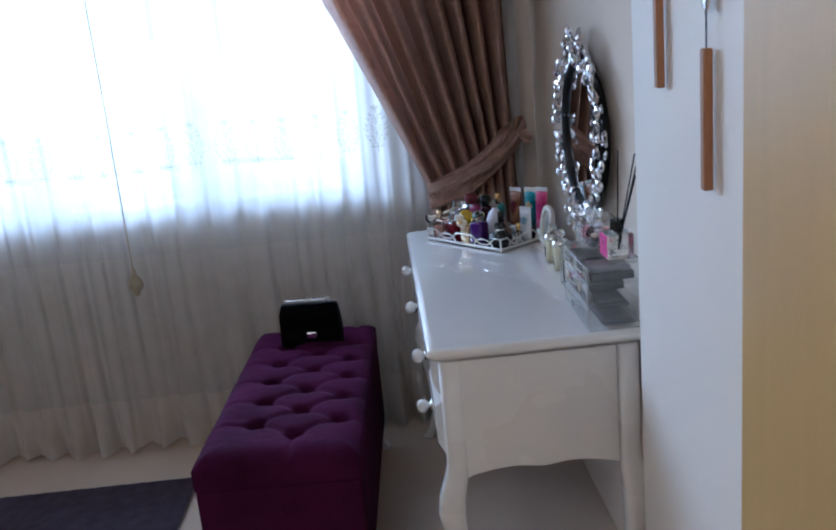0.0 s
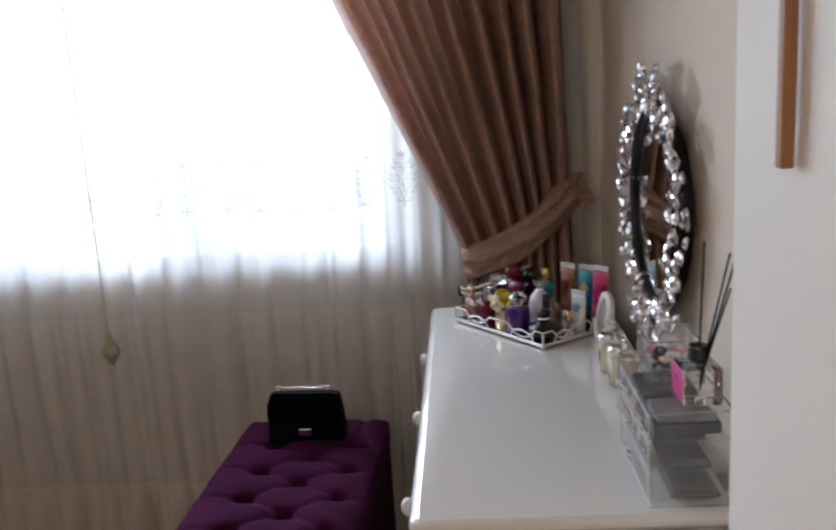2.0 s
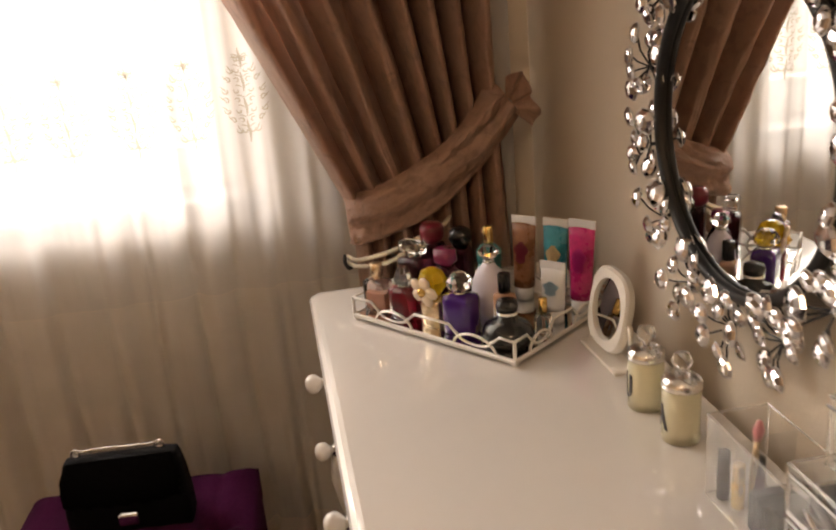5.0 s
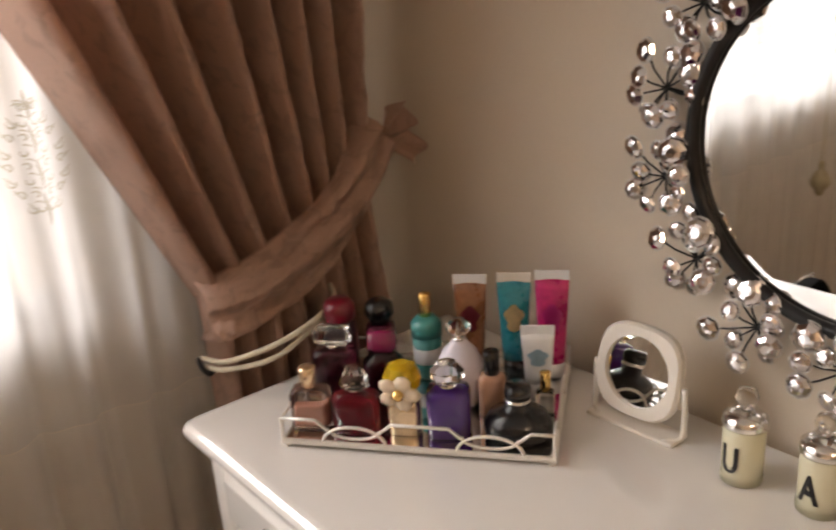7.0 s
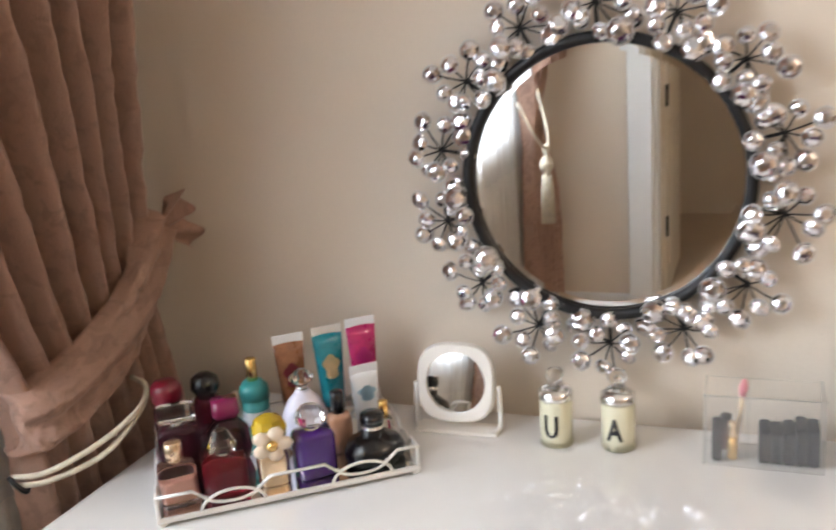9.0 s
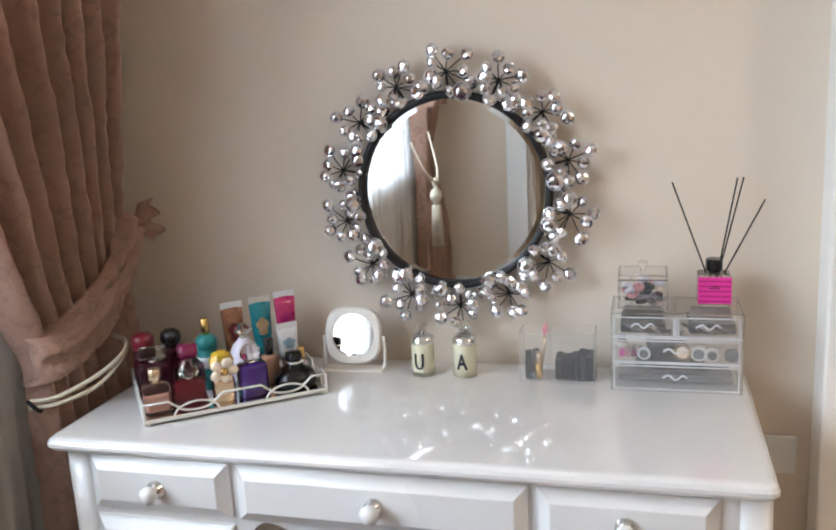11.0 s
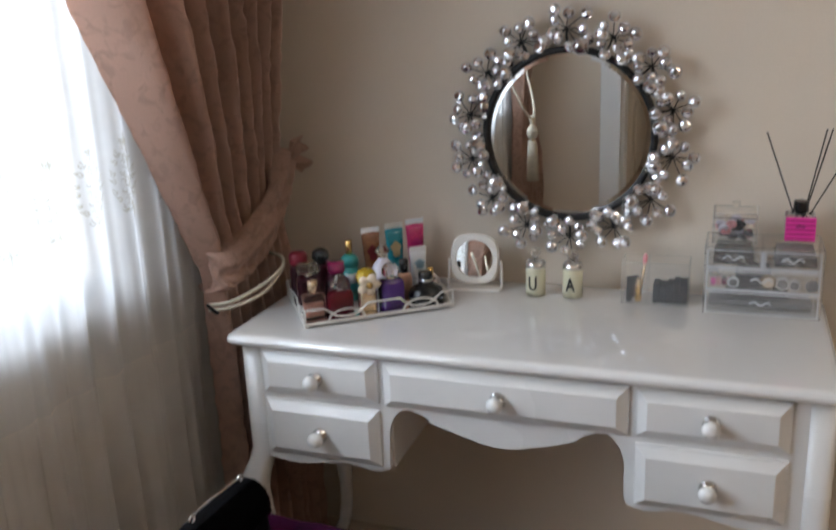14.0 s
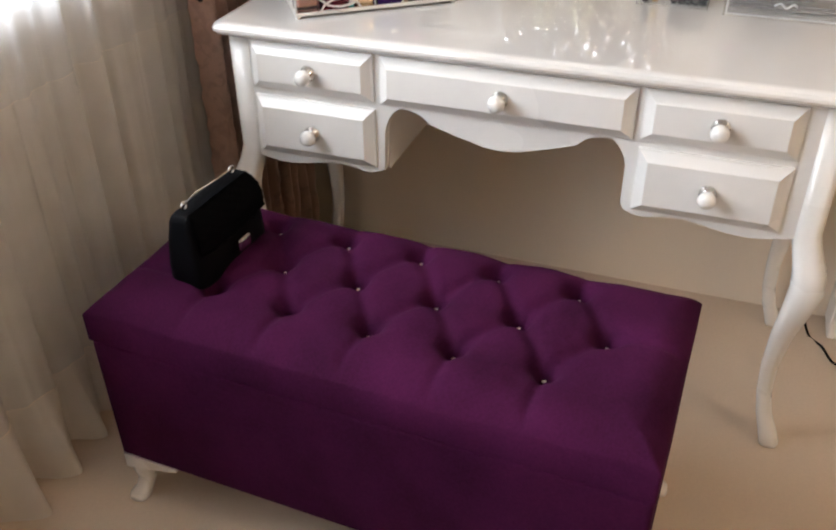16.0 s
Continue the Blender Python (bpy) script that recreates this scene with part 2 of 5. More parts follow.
M_DARKFOAM = mat("black_sponge", (0.02, 0.02, 0.022), 0.9, vary=0.3, scale=60, fine=300, bump=0.5)
M_PINKSOFT = mat("soft_pink", (0.66, 0.28, 0.30), 0.4, vary=0.2, scale=40, bump=0.0)
M_PEACH = mat("peach_liquid", (0.72, 0.42, 0.33), 0.2, vary=0.05, bump=0.0)
M_SOCKET = mat("socket_plastic", (0.80, 0.78, 0.74), 0.35, vary=0.02, bump=0.0)
M_FACADE = mat("facade_plaster", (0.82, 0.77, 0.74), 0.85, vary=0.08, scale=0.6, fine=20, bump=0.1)
M_DARKGLASS = mat("far_window_glass", (0.34, 0.37, 0.40), 0.1, vary=0.2, scale=1, bump=0.0)
M_GROUND = mat("street_ground", (0.16, 0.16, 0.15), 0.9, vary=0.2, scale=0.5, fine=6, bump=0.1)

M_MIRROR = bpy.data.materials.new("mirror_silver")
M_MIRROR.use_nodes = True
mb = M_MIRROR.node_tree.nodes["Principled BSDF"]
mb.inputs["Base Color"].default_value, mb.inputs["Metallic"].default_value, mb.inputs["Roughness"].default_value = (0.90, 0.91, 0.90, 1), 1.0, 0.012


M_GLOW = bpy.data.materials.new("lamp_glow")
M_GLOW.use_nodes = True
gb = M_GLOW.node_tree.nodes["Principled BSDF"]
gb.inputs["Emission Color"].default_value, gb.inputs["Emission Strength"].default_value = (1.0, 0.82, 0.6, 1), 6.0


# ---- mesh helpers ----
def part(name, bm, material, parent=None, label="", smooth=False, at=None):
    me = bpy.data.meshes.new(name)
    bmesh.ops.recalc_face_normals(bm, faces=bm.faces)
    bm.to_mesh(me)
    bm.free()
    me.materials.append(material)
    if smooth:
        me.shade_smooth()
    ob = new(name, me)
    if parent is not None:
        ob.parent = parent
    if at is not None:
        ob.matrix_basis = at
    if label:
        ob["label"] = label
    return ob


def again(ob, parent, at):
    """Another part on the same mesh."""
    o = new(ob.name.split(".")[0], ob.data)
    o.parent = parent
    o.matrix_basis = at
    return o


def thing(name, m, label, category, group="", kind=""):
    e = new(name)
    e.empty_display_size = 0.05
    e.matrix_basis = m
    return tagged(e, label, category, group, kind)


def box(x0, x1, y0, y1, z0, z1, bevel=0.0, seg=2, bm=None):
    own = bm is None
    bm = bmesh.new() if own else bm
    r = bmesh.ops.create_cube(bm, size=1.0)
    for v in r["verts"]:
        v.co = Vector((x0 + (v.co.x + 0.5) * (x1 - x0), y0 + (v.co.y + 0.5) * (y1 - y0), z0 + (v.co.z + 0.5) * (z1 - z0)))
    if bevel:
        es = {e for v in r["verts"] for e in v.link_edges}
        bmesh.ops.bevel(bm, geom=list(es), offset=bevel, segments=seg, affect="EDGES", profile=0.5)
    return bm


def lathe(profile, seg=24, bm=None, facet=None, squash=(1, 1)):
    """Turned body from (radius, height) pairs; squash scales x and y."""
    bm = bm or bmesh.new()
    rings = []
    for r, z in profile:
        if r < 1e-5:
            rings.append([bm.verts.new((0, 0, z))])
        else:
            rings.append([bm.verts.new((r * math.cos(2 * math.pi * k / seg) * squash[0], r * math.sin(2 * math.pi * k / seg) * squash[1], z)) for k in range(seg)])
    for a, b in zip(rings, rings[1:]):
        for k in range(seg):
            q = [a[k % len(a)], a[(k + 1) % len(a)], b[(k + 1) % len(b)], b[k % len(b)]]
            q = list(dict.fromkeys(q))
            if len(q) > 2:
                bm.faces.new(q)
    for ring, (r, z) in ((rings[0], profile[0]), (rings[-1], profile[-1])):
        if len(ring) > 2:
            bm.faces.new(ring)
    return bm


def tube(points, radius, seg=8, bm=None, closed=False):
    """A round rod along points; radius is a number or one per point."""
    bm = bm or bmesh.new()
    pts = [Vector(p) for p in points]
    n = len(pts)
    rs = radius if isinstance(radius, (list, tuple)) else [radius] * n
    rings, side = [], None
    for i, p in enumerate(pts):
        a = pts[i - 1] if (i or closed) else p
        b = pts[(i + 1) % n] if (i < n - 1 or closed) else p
        d = (b - a).normalized()
        if side is None:
            side = d.orthogonal().normalized()
        side = (side - d * side.dot(d)).normalized()
        up = d.cross(side)
        rings.append([bm.verts.new(p + rs[i] * (math.cos(2 * math.pi * k / seg) * side + math.sin(2 * math.pi * k / seg) * up)) for k in range(seg)])
    pairs = list(zip(rings, rings[1:])) + ([(rings[-1], rings[0])] if closed else [])
    for a, b in pairs:
        for k in range(seg):
            bm.faces.new((a[k], a[(k + 1) % seg], b[(k + 1) % seg], b[k]))
    if not closed:
        bm.faces.new(rings[0][::-1])
        bm.faces.new(rings[-1])
    return bm


def loft(sections, cap=True, bm=None):
    """Joins rings of equal length."""
    bm = bm or bmesh.new()
    rings = [[bm.verts.new(p) for p in s] for s in sections]
    n = len(rings[0])
    for a, b in zip(rings, rings[1:]):
        for k in range(n):
            bm.faces.new((a[k], a[(k + 1) % n], b[(k + 1) % n], b[k]))
    if cap:
        bm.faces.new(rings[0][::-1])
        bm.faces.new(rings[-1])
    return bm


def rounded(w, d, z, r=0.3, n=20, p=4.0, dx=0.0, dy=0.0):
    """A rounded-square ring at height z."""
    out = []
    for k in range(n):
        a = 2 * math.pi * (k + 0.5) / n
        c, s = math.cos(a), math.sin(a)
        q = (abs(c) ** p + abs(s) ** p) ** (-1 / p)
        out.append((dx + w / 2 * q * c, dy + d / 2 * q * s, z))
    return out


def sheet(fn, nu, nv, thick=0.0):
    """A grid surface fn(u, v) with u, v in 0..1."""
    bm = bmesh.new()
    g = [[bm.verts.new(fn(i / nu, j / nv)) for i in range(nu + 1)] for j in range(nv + 1)]
    for j in range(nv):
        for i in range(nu):
            bm.faces.new((g[j][i], g[j][i + 1], g[j + 1][i + 1], g[j + 1][i]))
    if thick:
        bmesh.ops.solidify(bm, geom=bm.faces[:], thickness=thick)
    return bm


def plate(outline, thickness, axis="x"):
    """A flat board cut to an outline of (a, b) pairs and given a thickness along axis."""
    bm = bmesh.new()
    def place(a, b, t):
        return (t, a, b) if axis == "x" else ((a, t, b) if axis == "y" else (a, b, t))
    lo = [bm.verts.new(place(a, b, 0)) for a, b in outline]
    hi = [bm.verts.new(place(a, b, thickness)) for a, b in outline]
    bm.faces.new(lo)
    bm.faces.new(hi[::-1])
    n = len(lo)
    for k in range(n):
        bm.faces.new((lo[k], lo[(k + 1) % n], hi[(k + 1) % n], hi[k]))
    bmesh.ops.triangulate(bm, faces=[f for f in bm.faces if len(f.verts) > 4])
    return bm


def letters(text, size, material, parent, at, radius, narrow, depth=0.0006):
    cu = bpy.data.curves.new("lettering", "FONT")
    cu.body, cu.size, cu.extrude, cu.align_x, cu.align_y, cu.offset = text, size, depth, "CENTER", "CENTER", 0.0014
    tmp = bpy.data.objects.new("lettering", cu)
    me = bpy.data.meshes.new_from_object(tmp)
    bpy.data.objects.remove(tmp)
    for v in me.vertices:
        a = v.co.x * narrow / radius
        v.co = Vector(((radius + v.co.z) * math.sin(a), v.co.y, (radius + v.co.z) * math.cos(a) - radius))
    me.materials.append(material)
    o = new("lettering", me)
    o.parent = parent
    o.matrix_basis = at
    return o


# ---- the room ----
WALL_X, WALL_Y, WEST_X, SOUTH_Y, TOP_Z = 0.668, 3.75, -2.25, -1.3, 2.6


def structure(name, bm, material, label, category, smooth=False):
    return tagged(part(name, bm, material, smooth=smooth), label, category, kind="structure")


structure("floor", box(-4.6, 2.0, -1.6, 4.05, -0.12, 0.0), M_FLOOR, "plain beige floor with a soft sheen", "floor")
structure("ceiling", box(-4.6, 2.0, -1.6, 4.05, TOP_Z, TOP_Z + 0.12), M_CEIL, "plain off-white painted ceiling", "ceiling")
structure("wall_east", box(WALL_X, 2.0, 2.17, 4.05, 0, TOP_Z), M_WALL, "beige painted wall behind the dressing table", "wall")
structure("wall_pier", box(0.575, 2.0, 1.66, 2.17, 0, TOP_Z, 0.006), M_PIER, "pale painted wall pier beside the dressing table", "wall")
# These two walls are out of view; their dark colour lowers the fill light.
structure("wall_east_back", box(1.25, 2.0, -1.6, 1.66, 0, TOP_Z), M_BACKWALL, "unseen wall behind the wardrobe, darkened to cut bounced light", "wall")
structure("wall_south", box(-4.6, 1.25, -1.6, SOUTH_Y, 0, TOP_Z), M_BACKWALL, "unseen south wall, darkened to cut bounced light", "wall")

bm = box(WEST_X, WIN_X0, WALL_Y, 4.05, 0, TOP_Z)
box(WIN_X1, WALL_X, WALL_Y, 4.05, 0, TOP_Z, bm=bm)
box(WIN_X0, WIN_X1, WALL_Y, 4.05, 0, WIN_Z0 - 0.03, bm=bm)
box(WIN_X0, WIN_X1, WALL_Y, 4.05, WIN_Z1, TOP_Z, bm=bm)
structure("wall_north", bm, M_WALL, "beige painted wall around the wide window", "wall")

DOOR_Y0, DOOR_Y1, DOOR_Z = 2.26, 3.10, 2.06
bm = box(WEST_X - 0.14, WEST_X, DOOR_Y1, 4.05, 0, TOP_Z)
box(WEST_X - 0.14, WEST_X, -1.3, DOOR_Y0, 0, TOP_Z, bm=bm)
box(WEST_X - 0.14, WEST_X, DOOR_Y0, DOOR_Y1, DOOR_Z, TOP_Z, bm=bm)
structure("wall_west", bm, M_WALL, "beige painted wall with a doorway", "wall")
bm = box(-4.6, -4.45, -1.3, 4.05, 0, TOP_Z)
box(-4.45, WEST_X - 0.14, 3.6, 4.05, 0, TOP_Z, bm=bm)
box(-4.45, WEST_X - 0.14, -1.3, 1.4, 0, TOP_Z, bm=bm)
structure("wall_hall", bm, M_WALL, "dim beige wall of the hallway", "wall")

door = thing("door_1", pose(WEST_X, 0, 0), "white door frame with an open white door", "door", kind="structure")
for y0, y1, z0, z1 in ((DOOR_Y0 - 0.08, DOOR_Y0, 0, DOOR_Z + 0.08), (DOOR_Y1, DOOR_Y1 + 0.11, 0, DOOR_Z + 0.08), (DOOR_Y0, DOOR_Y1, DOOR_Z, DOOR_Z + 0.08)):
    part("casing", box(0.002, 0.030, y0, y1, z0, z1, 0.004), M_TRIM, door)
part("jamb", box(-0.14, 0.0, DOOR_Y1 - 0.02, DOOR_Y1 - 0.001, 0, DOOR_Z), M_TRIM, door)
part("jamb", box(-0.14, 0.0, DOOR_Y0 + 0.001, DOOR_Y0 + 0.02, 0, DOOR_Z), M_TRIM, door)
leaf = part("door_leaf", box(-0.96, -0.145, DOOR_Y1 - 0.045, DOOR_Y1 - 0.003, 0.008, DOOR_Z - 0.004, 0.003), M_CREAMPAINT, door, "cream door leaf standing open")
for z0, z1 in ((0.16, 0.86), (1.0, 1.90)):
    part("raised_panel", box(-0.84, -0.265, DOOR_Y1 - 0.053, DOOR_Y1 - 0.0445, z0, z1, 0.006), M_CREAMPAINT, leaf)
for z in (0.38, 1.0, 1.72):
    part("hinge", tube([(-0.142, DOOR_Y1 - 0.050, z - 0.05), (-0.142, DOOR_Y1 - 0.050, z + 0.05)], 0.007, 8), M_BLACKMETAL, door, smooth=True)
structure("baseboard", box(WEST_X + 0.001, WEST_X + 0.014, DOOR_Y1 + 0.111, WALL_Y - 0.001, 0.001, 0.08, 0.003), M_TRIM, "low white baseboard", "baseboard")

# window with frame, mullions, panes and sill
win = thing("window_1", pose(0, 0, 0), "white plastic window with three wide panes", "window", kind="structure")
FY0, FY1 = 3.872, 3.900
part("window_frame", box(WIN_X0, WIN_X1, FY0, FY1, WIN_Z0, WIN_Z0 + 0.085, 0.008), M_PVC, win)
part("window_frame", box(WIN_X0, WIN_X1, FY0, FY1, WIN_Z1 - 0.075, WIN_Z1, 0.008), M_PVC, win)
for a, b in ((WIN_X0, WIN_X0 + 0.075), (-1.245, -1.115), (-0.645, -0.515), (WIN_X1 - 0.075, WIN_X1)):
    part("mullion", box(a, b, FY0 - 0.003, FY1 - 0.003, WIN_Z0 + 0.07, WIN_Z1 - 0.07, 0.008), M_PVC, win)
for a, b in ((WIN_X0 + 0.07, -1.24), (-1.12, -0.64), (-0.52, WIN_X1 - 0.07)):
    p = part("pane", box(a, b, 3.883, 3.889, WIN_Z0 + 0.07, WIN_Z1 - 0.07), M_PANE, win)
    p.visible_shadow = False
# Juts inwards to keep the window light off the net below it.
part("window_sill", box(WIN_X0 - 0.04, WIN_X1 + 0.03, WALL_Y - 0.036, FY0 + 0.02, WIN_Z0 - 0.03, WIN_Z0 - 0.002, 0.006), M_SILL, win, "unseen sill, deepened and greyed to hold back window light")

# outside: street and the house across it
structure("ground", box(-200, 200, 4.2, 400, -6.2, -6.0), M_GROUND, "grey street far below the window", "ground")
house = thing("apartment_building", pose(-1.0, 15.0, -6.0), "pale pink rendered apartment building across the street", "building")
part("wall", box(-14, 14, 0, 8, 0, 16), M_FACADE, house)
part("roof", box(-14.4, 14.4, -0.4, 8.4, 16.0, 16.3), M_TRIM, house)
wmesh = None
for r in range(5):
    for c in range(8):
        loc = pose(-11.5 + c * 3.3, -0.02, 1.2 + r * 3.0)
        if wmesh is None:
            wmesh = part("window", box(-0.75, 0.75, -0.05, 0.0, 0, 1.5, 0.02), M_TRIM, house, at=loc)
            pmesh = part("pane", box(-0.66, 0.66, -0.06, -0.055, 0.1, 1.4), M_DARKGLASS, wmesh)
        else:
            w = again(wmesh, house, loc)
            again(pmesh, w, pose(0, 0, 0))
for r in range(1, 5):
    part("balcony", box(-5.6, -0.6, -1.2, 0, r * 3.0 - 0.1, r * 3.0 + 0.9, 0.03), M_TRIM, house)

# ---- ceiling lamp in the back half of the room ----
cl = thing("ceiling_lamp", pose(-0.75, 0.2, TOP_Z), "round white ceiling lamp giving warm light", "lamp")
part("lamp_base", lathe([(0, 0), (0.17, 0), (0.17, -0.03), (0.15, -0.045), (0, -0.045)], 32), M_TRIM, cl, smooth=False)
part("shade", lathe([(0, -0.047), (0.145, -0.047), (0.14, -0.062), (0.09, -0.078), (0, -0.083)], 32), M_GLOW, cl, "glowing frosted shade", smooth=True)

copy_thing(cl, pose(-2.75, 1.7, TOP_Z))

# ---- rug ----
rug = thing("rug", pose(-1.34, 2.35, 0), "mottled purple-grey pile rug on the floor", "rug")
part("rug_surface", sheet(lambda u, v: (-0.26 + 0.94 * u, -1.6 + 2.6 * v, 0.012 + 0.003 * noise.noise(Vector((u * 40, v * 50, 0)))), 60, 70, 0.01), M_RUG, rug)


# ---- sheer curtain ----
SHEER_Y, SHADE_LINE_Z = 3.662, 0.75


def sheer_y(x, z):
    """Soft waves above, sharp pleats below the shade line near the sill and in the hem."""
    w = 0.007 * math.sin(x * 54.0 + 1.4 * math.sin(x * 7.3)) + 0.003 * math.sin(x * 97.0 + 2.0 + 1.0 * math.sin(x * 5.1))
    w *= 1.0 + (0.25 * max(0.0, 0.9 - z))
    p = 0.5 + 0.5 * math.sin(x * 66.0 + 1.9 * math.sin(x * 6.1) + 0.5 * math.sin(z * 3.0))
    q = 0.5 + 0.5 * math.sin(x * 101.0 + 2.4 * math.sin(x * 3.7) + 1.0)
    if z >= SHADE_LINE_Z:
        k = 0.20 + 0.30 * max(0.0, min(1.0, (0.95 - z) / 0.20))
    else:
        k = 0.5 + 0.35 * min(1.0, (SHADE_LINE_Z - z) / 0.3)
    w += k * (0.026 * p ** 7 + 0.004 * q ** 6)
    if z < 0.2:
        k = (0.2 - z) / 0.2
        w += k * (0.034 * math.sin(x * 62.0 + 2.2 * math.sin(x * 4.0)) - 0.012)
    return SHEER_Y + w - 0.008


sheer = thing("sheer_curtain", pose(0, 0, 0), "white sheer net curtain with embroidered motifs and a gathered hem", "curtain")
X0, X1 = -2.2, 0.60
def sheer_rows(z0, z1, dy=0.0, wobble=0.0):
    def fn(u, v):
        x = X0 + (X1 - X0) * u
        z = z0 + (z1 - z0) * v
        return (x, sheer_y(x, z) + dy, z + wobble * math.sin(9 * X0 + 31.0 * u) * (1 - v))
    return fn


part("net", sheet(sheer_rows(SHADE_LINE_Z, 2.5), 900, 12), M_SHEER, sheer, smooth=True)
# No seam here: the net is split where the dark wall begins behind it.
part("net_below_line", sheet(sheer_rows(0.2, SHADE_LINE_Z - 0.0001, -0.001), 900, 6), M_SHEERLOW, sheer, "lower part of the same net, colour lightened to stand in for light", smooth=True)
part("hem", sheet(sheer_rows(0.006, 0.2, -0.003, 0.012), 900, 6), M_HEM, sheer, "thicker gathered hem", smooth=True)


def motif(cx, z0):
    """One embroidered damask figure laid on the net: curled scrolls round a stem, in the outline of a flame."""
    bm = bmesh.new()
    def spot(a, b):
        return bm.verts.new((cx + a, sheer_y(cx + a, z0 + b) - 0.003, z0 + b))
    def stroke(pts, w):
        """A flat thread line, thick in the middle and thin at its ends."""
        prev = None
        for n, (a, b) in enumerate(pts):
            a2, b2 = pts[min(n + 1, len(pts) - 1)]
            a1, b1 = pts[max(n - 1, 0)]
            d = math.hypot(a2 - a1, b2 - b1) or 1.0
            h = w * (0.35 + 0.65 * math.sin(math.pi * n / (len(pts) - 1)))
            cur = (spot(a - (b2 - b1) / d * h, b + (a2 - a1) / d * h), spot(a + (b2 - b1) / d * h, b - (a2 - a1) / d * h))
            if prev:
                bm.faces.new((prev[0], prev[1], cur[1], cur[0]))
            prev = cur
    for k in range(8):
        f = k / 7
        h = 0.010 + 0.130 * f
        wide = 0.045 * math.sin(math.pi * (0.16 + 0.74 * f ** 0.9)) ** 1.1
        for sg in (-1, 1):
            turn = 1 if k % 2 else -1
            for c, r in ((0.30, 0.0062), (0.78, 0.0078)):
                pts = []
                for n in range(10):
                    a = 0.5 + turn * 0.5 * n
                    q = r * (1 - 0.075 * n)
                    pts.append((sg * (wide * c + q * math.cos(a)), h + q * 0.95 * math.sin(a)))
                stroke(pts, 0.0016)
            stroke([(sg * wide * (0.72 + 0.10 * n), h - 0.003 + 0.0042 * n) for n in range(4)], 0.0014)
            stroke([(sg * (0.002 + 0.004 * n), h + 0.006 + 0.0035 * n * (1 - 0.2 * n)) for n in range(4)], 0.0013)
    for a0, b0, b1 in ((0.0, -0.014, 0.030), (0.0, 0.036, 0.074), (0.0, 0.082, 0.118), (0.0, 0.124, 0.162)):
        stroke([(a0 + 0.0015 * math.sin(n), b0 + (b1 - b0) * n / 5) for n in range(6)], 0.0026)
    return bm


for k in range(22):
    part("embroidered_motif", motif(0.306 - 0.1085 * k + 0.006 * math.sin(k * 2.1), 1.056 + 0.006 * math.sin(k)), M_EMB, sheer)


# ---- drapes ----
def drape_point(u, v, flip=1.0):
    """v: 0 at the floor, 0.4 at the waist, 1 at the rail."""
    zw = 0.89 + 0.15 * u
    xw = 0.256 + 0.307 * u
    folds = 8.0
    yc = 3.586
    ph = 2 * math.pi * folds * (u + 0.02 * math.sin(9 * u))
    if v >= 0.4:
        k = (v - 0.4) / 0.6
        z = zw + (2.5 - zw) * k
        xt = -0.45 + 0.985 * u
        x = xw + (xt - xw) * k + 0.012 * math.sin(math.pi * k) * (1 - u)
        amp = 0.028 + 0.045 * min(1.0, k * 2.2)
        yc = 3.586 - 0.056 * min(1.0, k * 2.2)
        if u < 0.2:
            # the leading edge curls back towards the window
            yc += 0.055 * (1 - u / 0.2) ** 2 * min(1.0, k * 2.2)
            x -= 0.025 * (1 - u / 0.2) ** 2 * min(1.0, k * 2.2)
    else:
        k = v / 0.4
        z = 0.015 + (zw - 0.015) * k
        x = (0.262 + 0.318 * u) * (1 - k) + xw * k
        amp = 0.020 + 0.012 * (1 - k)
        yc = 3.586 - 0.052 * min(1.0, (1 - k) * 2.5) * u
    s = math.sin(ph)
    amp *= 0.75 + 0.25 * min(1.0, u / 0.2)
    y = yc + amp * (1.0 - 2.0 * abs(math.sin(ph / 2)) ** 2.2) + 0.020 * math.exp(-(math.sin(ph / 2) / 0.30) ** 2) + 0.007 * noise.noise(Vector((u * 9, z * 5, 2))) + 0.010 * abs(noise.noise(Vector((u * 34, z * 19, 7)))) + 0.004 * noise.noise(Vector((u * 95, z * 42, 3)))
    width = 0.30 + (0.74 * max(0.0, v - 0.4) / 0.6 if v > 0.4 else -0.05 * (0.4 - v) / 0.4)
    x -= 0.08 * width / folds * s
    return (x, y, z)


drape = thing("drape", pose(0, 0, 0), "brown damask drape gathered into a tieback", "curtain", group="window drapes")
part("drape_cloth", sheet(lambda u, v: drape_point(u, v), 430, 120, 0.0025), M_DRAPE, drape, smooth=True)


def curve_points(ctrl, n):
    """Smooth line through the control points."""
    c = [Vector(p) for p in ctrl]
    c = [2 * c[0] - c[1]] + c + [2 * c[-1] - c[-2]]
    out = []
    m = len(c) - 3
    for i in range(n + 1):
        f = i / n * m
        k = min(int(f), m - 1)
        t = f - k
        p0, p1, p2, p3 = c[k:k + 4]
        out.append(0.5 * (2 * p1 + (p2 - p0) * t + (2 * p0 - 5 * p1 + 4 * p2 - p3) * t * t + (3 * p1 - p0 - 3 * p2 + p3) * t ** 3))
    return out


WRAP_LOW = curve_points([(0.290, 3.640, 0.838), (0.246, 3.590, 0.838), (0.268, 3.552, 0.842), (0.340, 3.540, 0.858), (0.425, 3.536, 0.900), (0.505, 3.540, 0.968), (0.590, 3.560, 1.052)], 60)
WRAP_TOP = curve_points([(0.290, 3.640, 0.925), (0.242, 3.592, 0.928), (0.262, 3.556, 0.938), (0.345, 3.536, 0.974), (0.435, 3.530, 1.026), (0.490, 3.536, 1.074), (0.536, 3.556, 1.126)], 60)


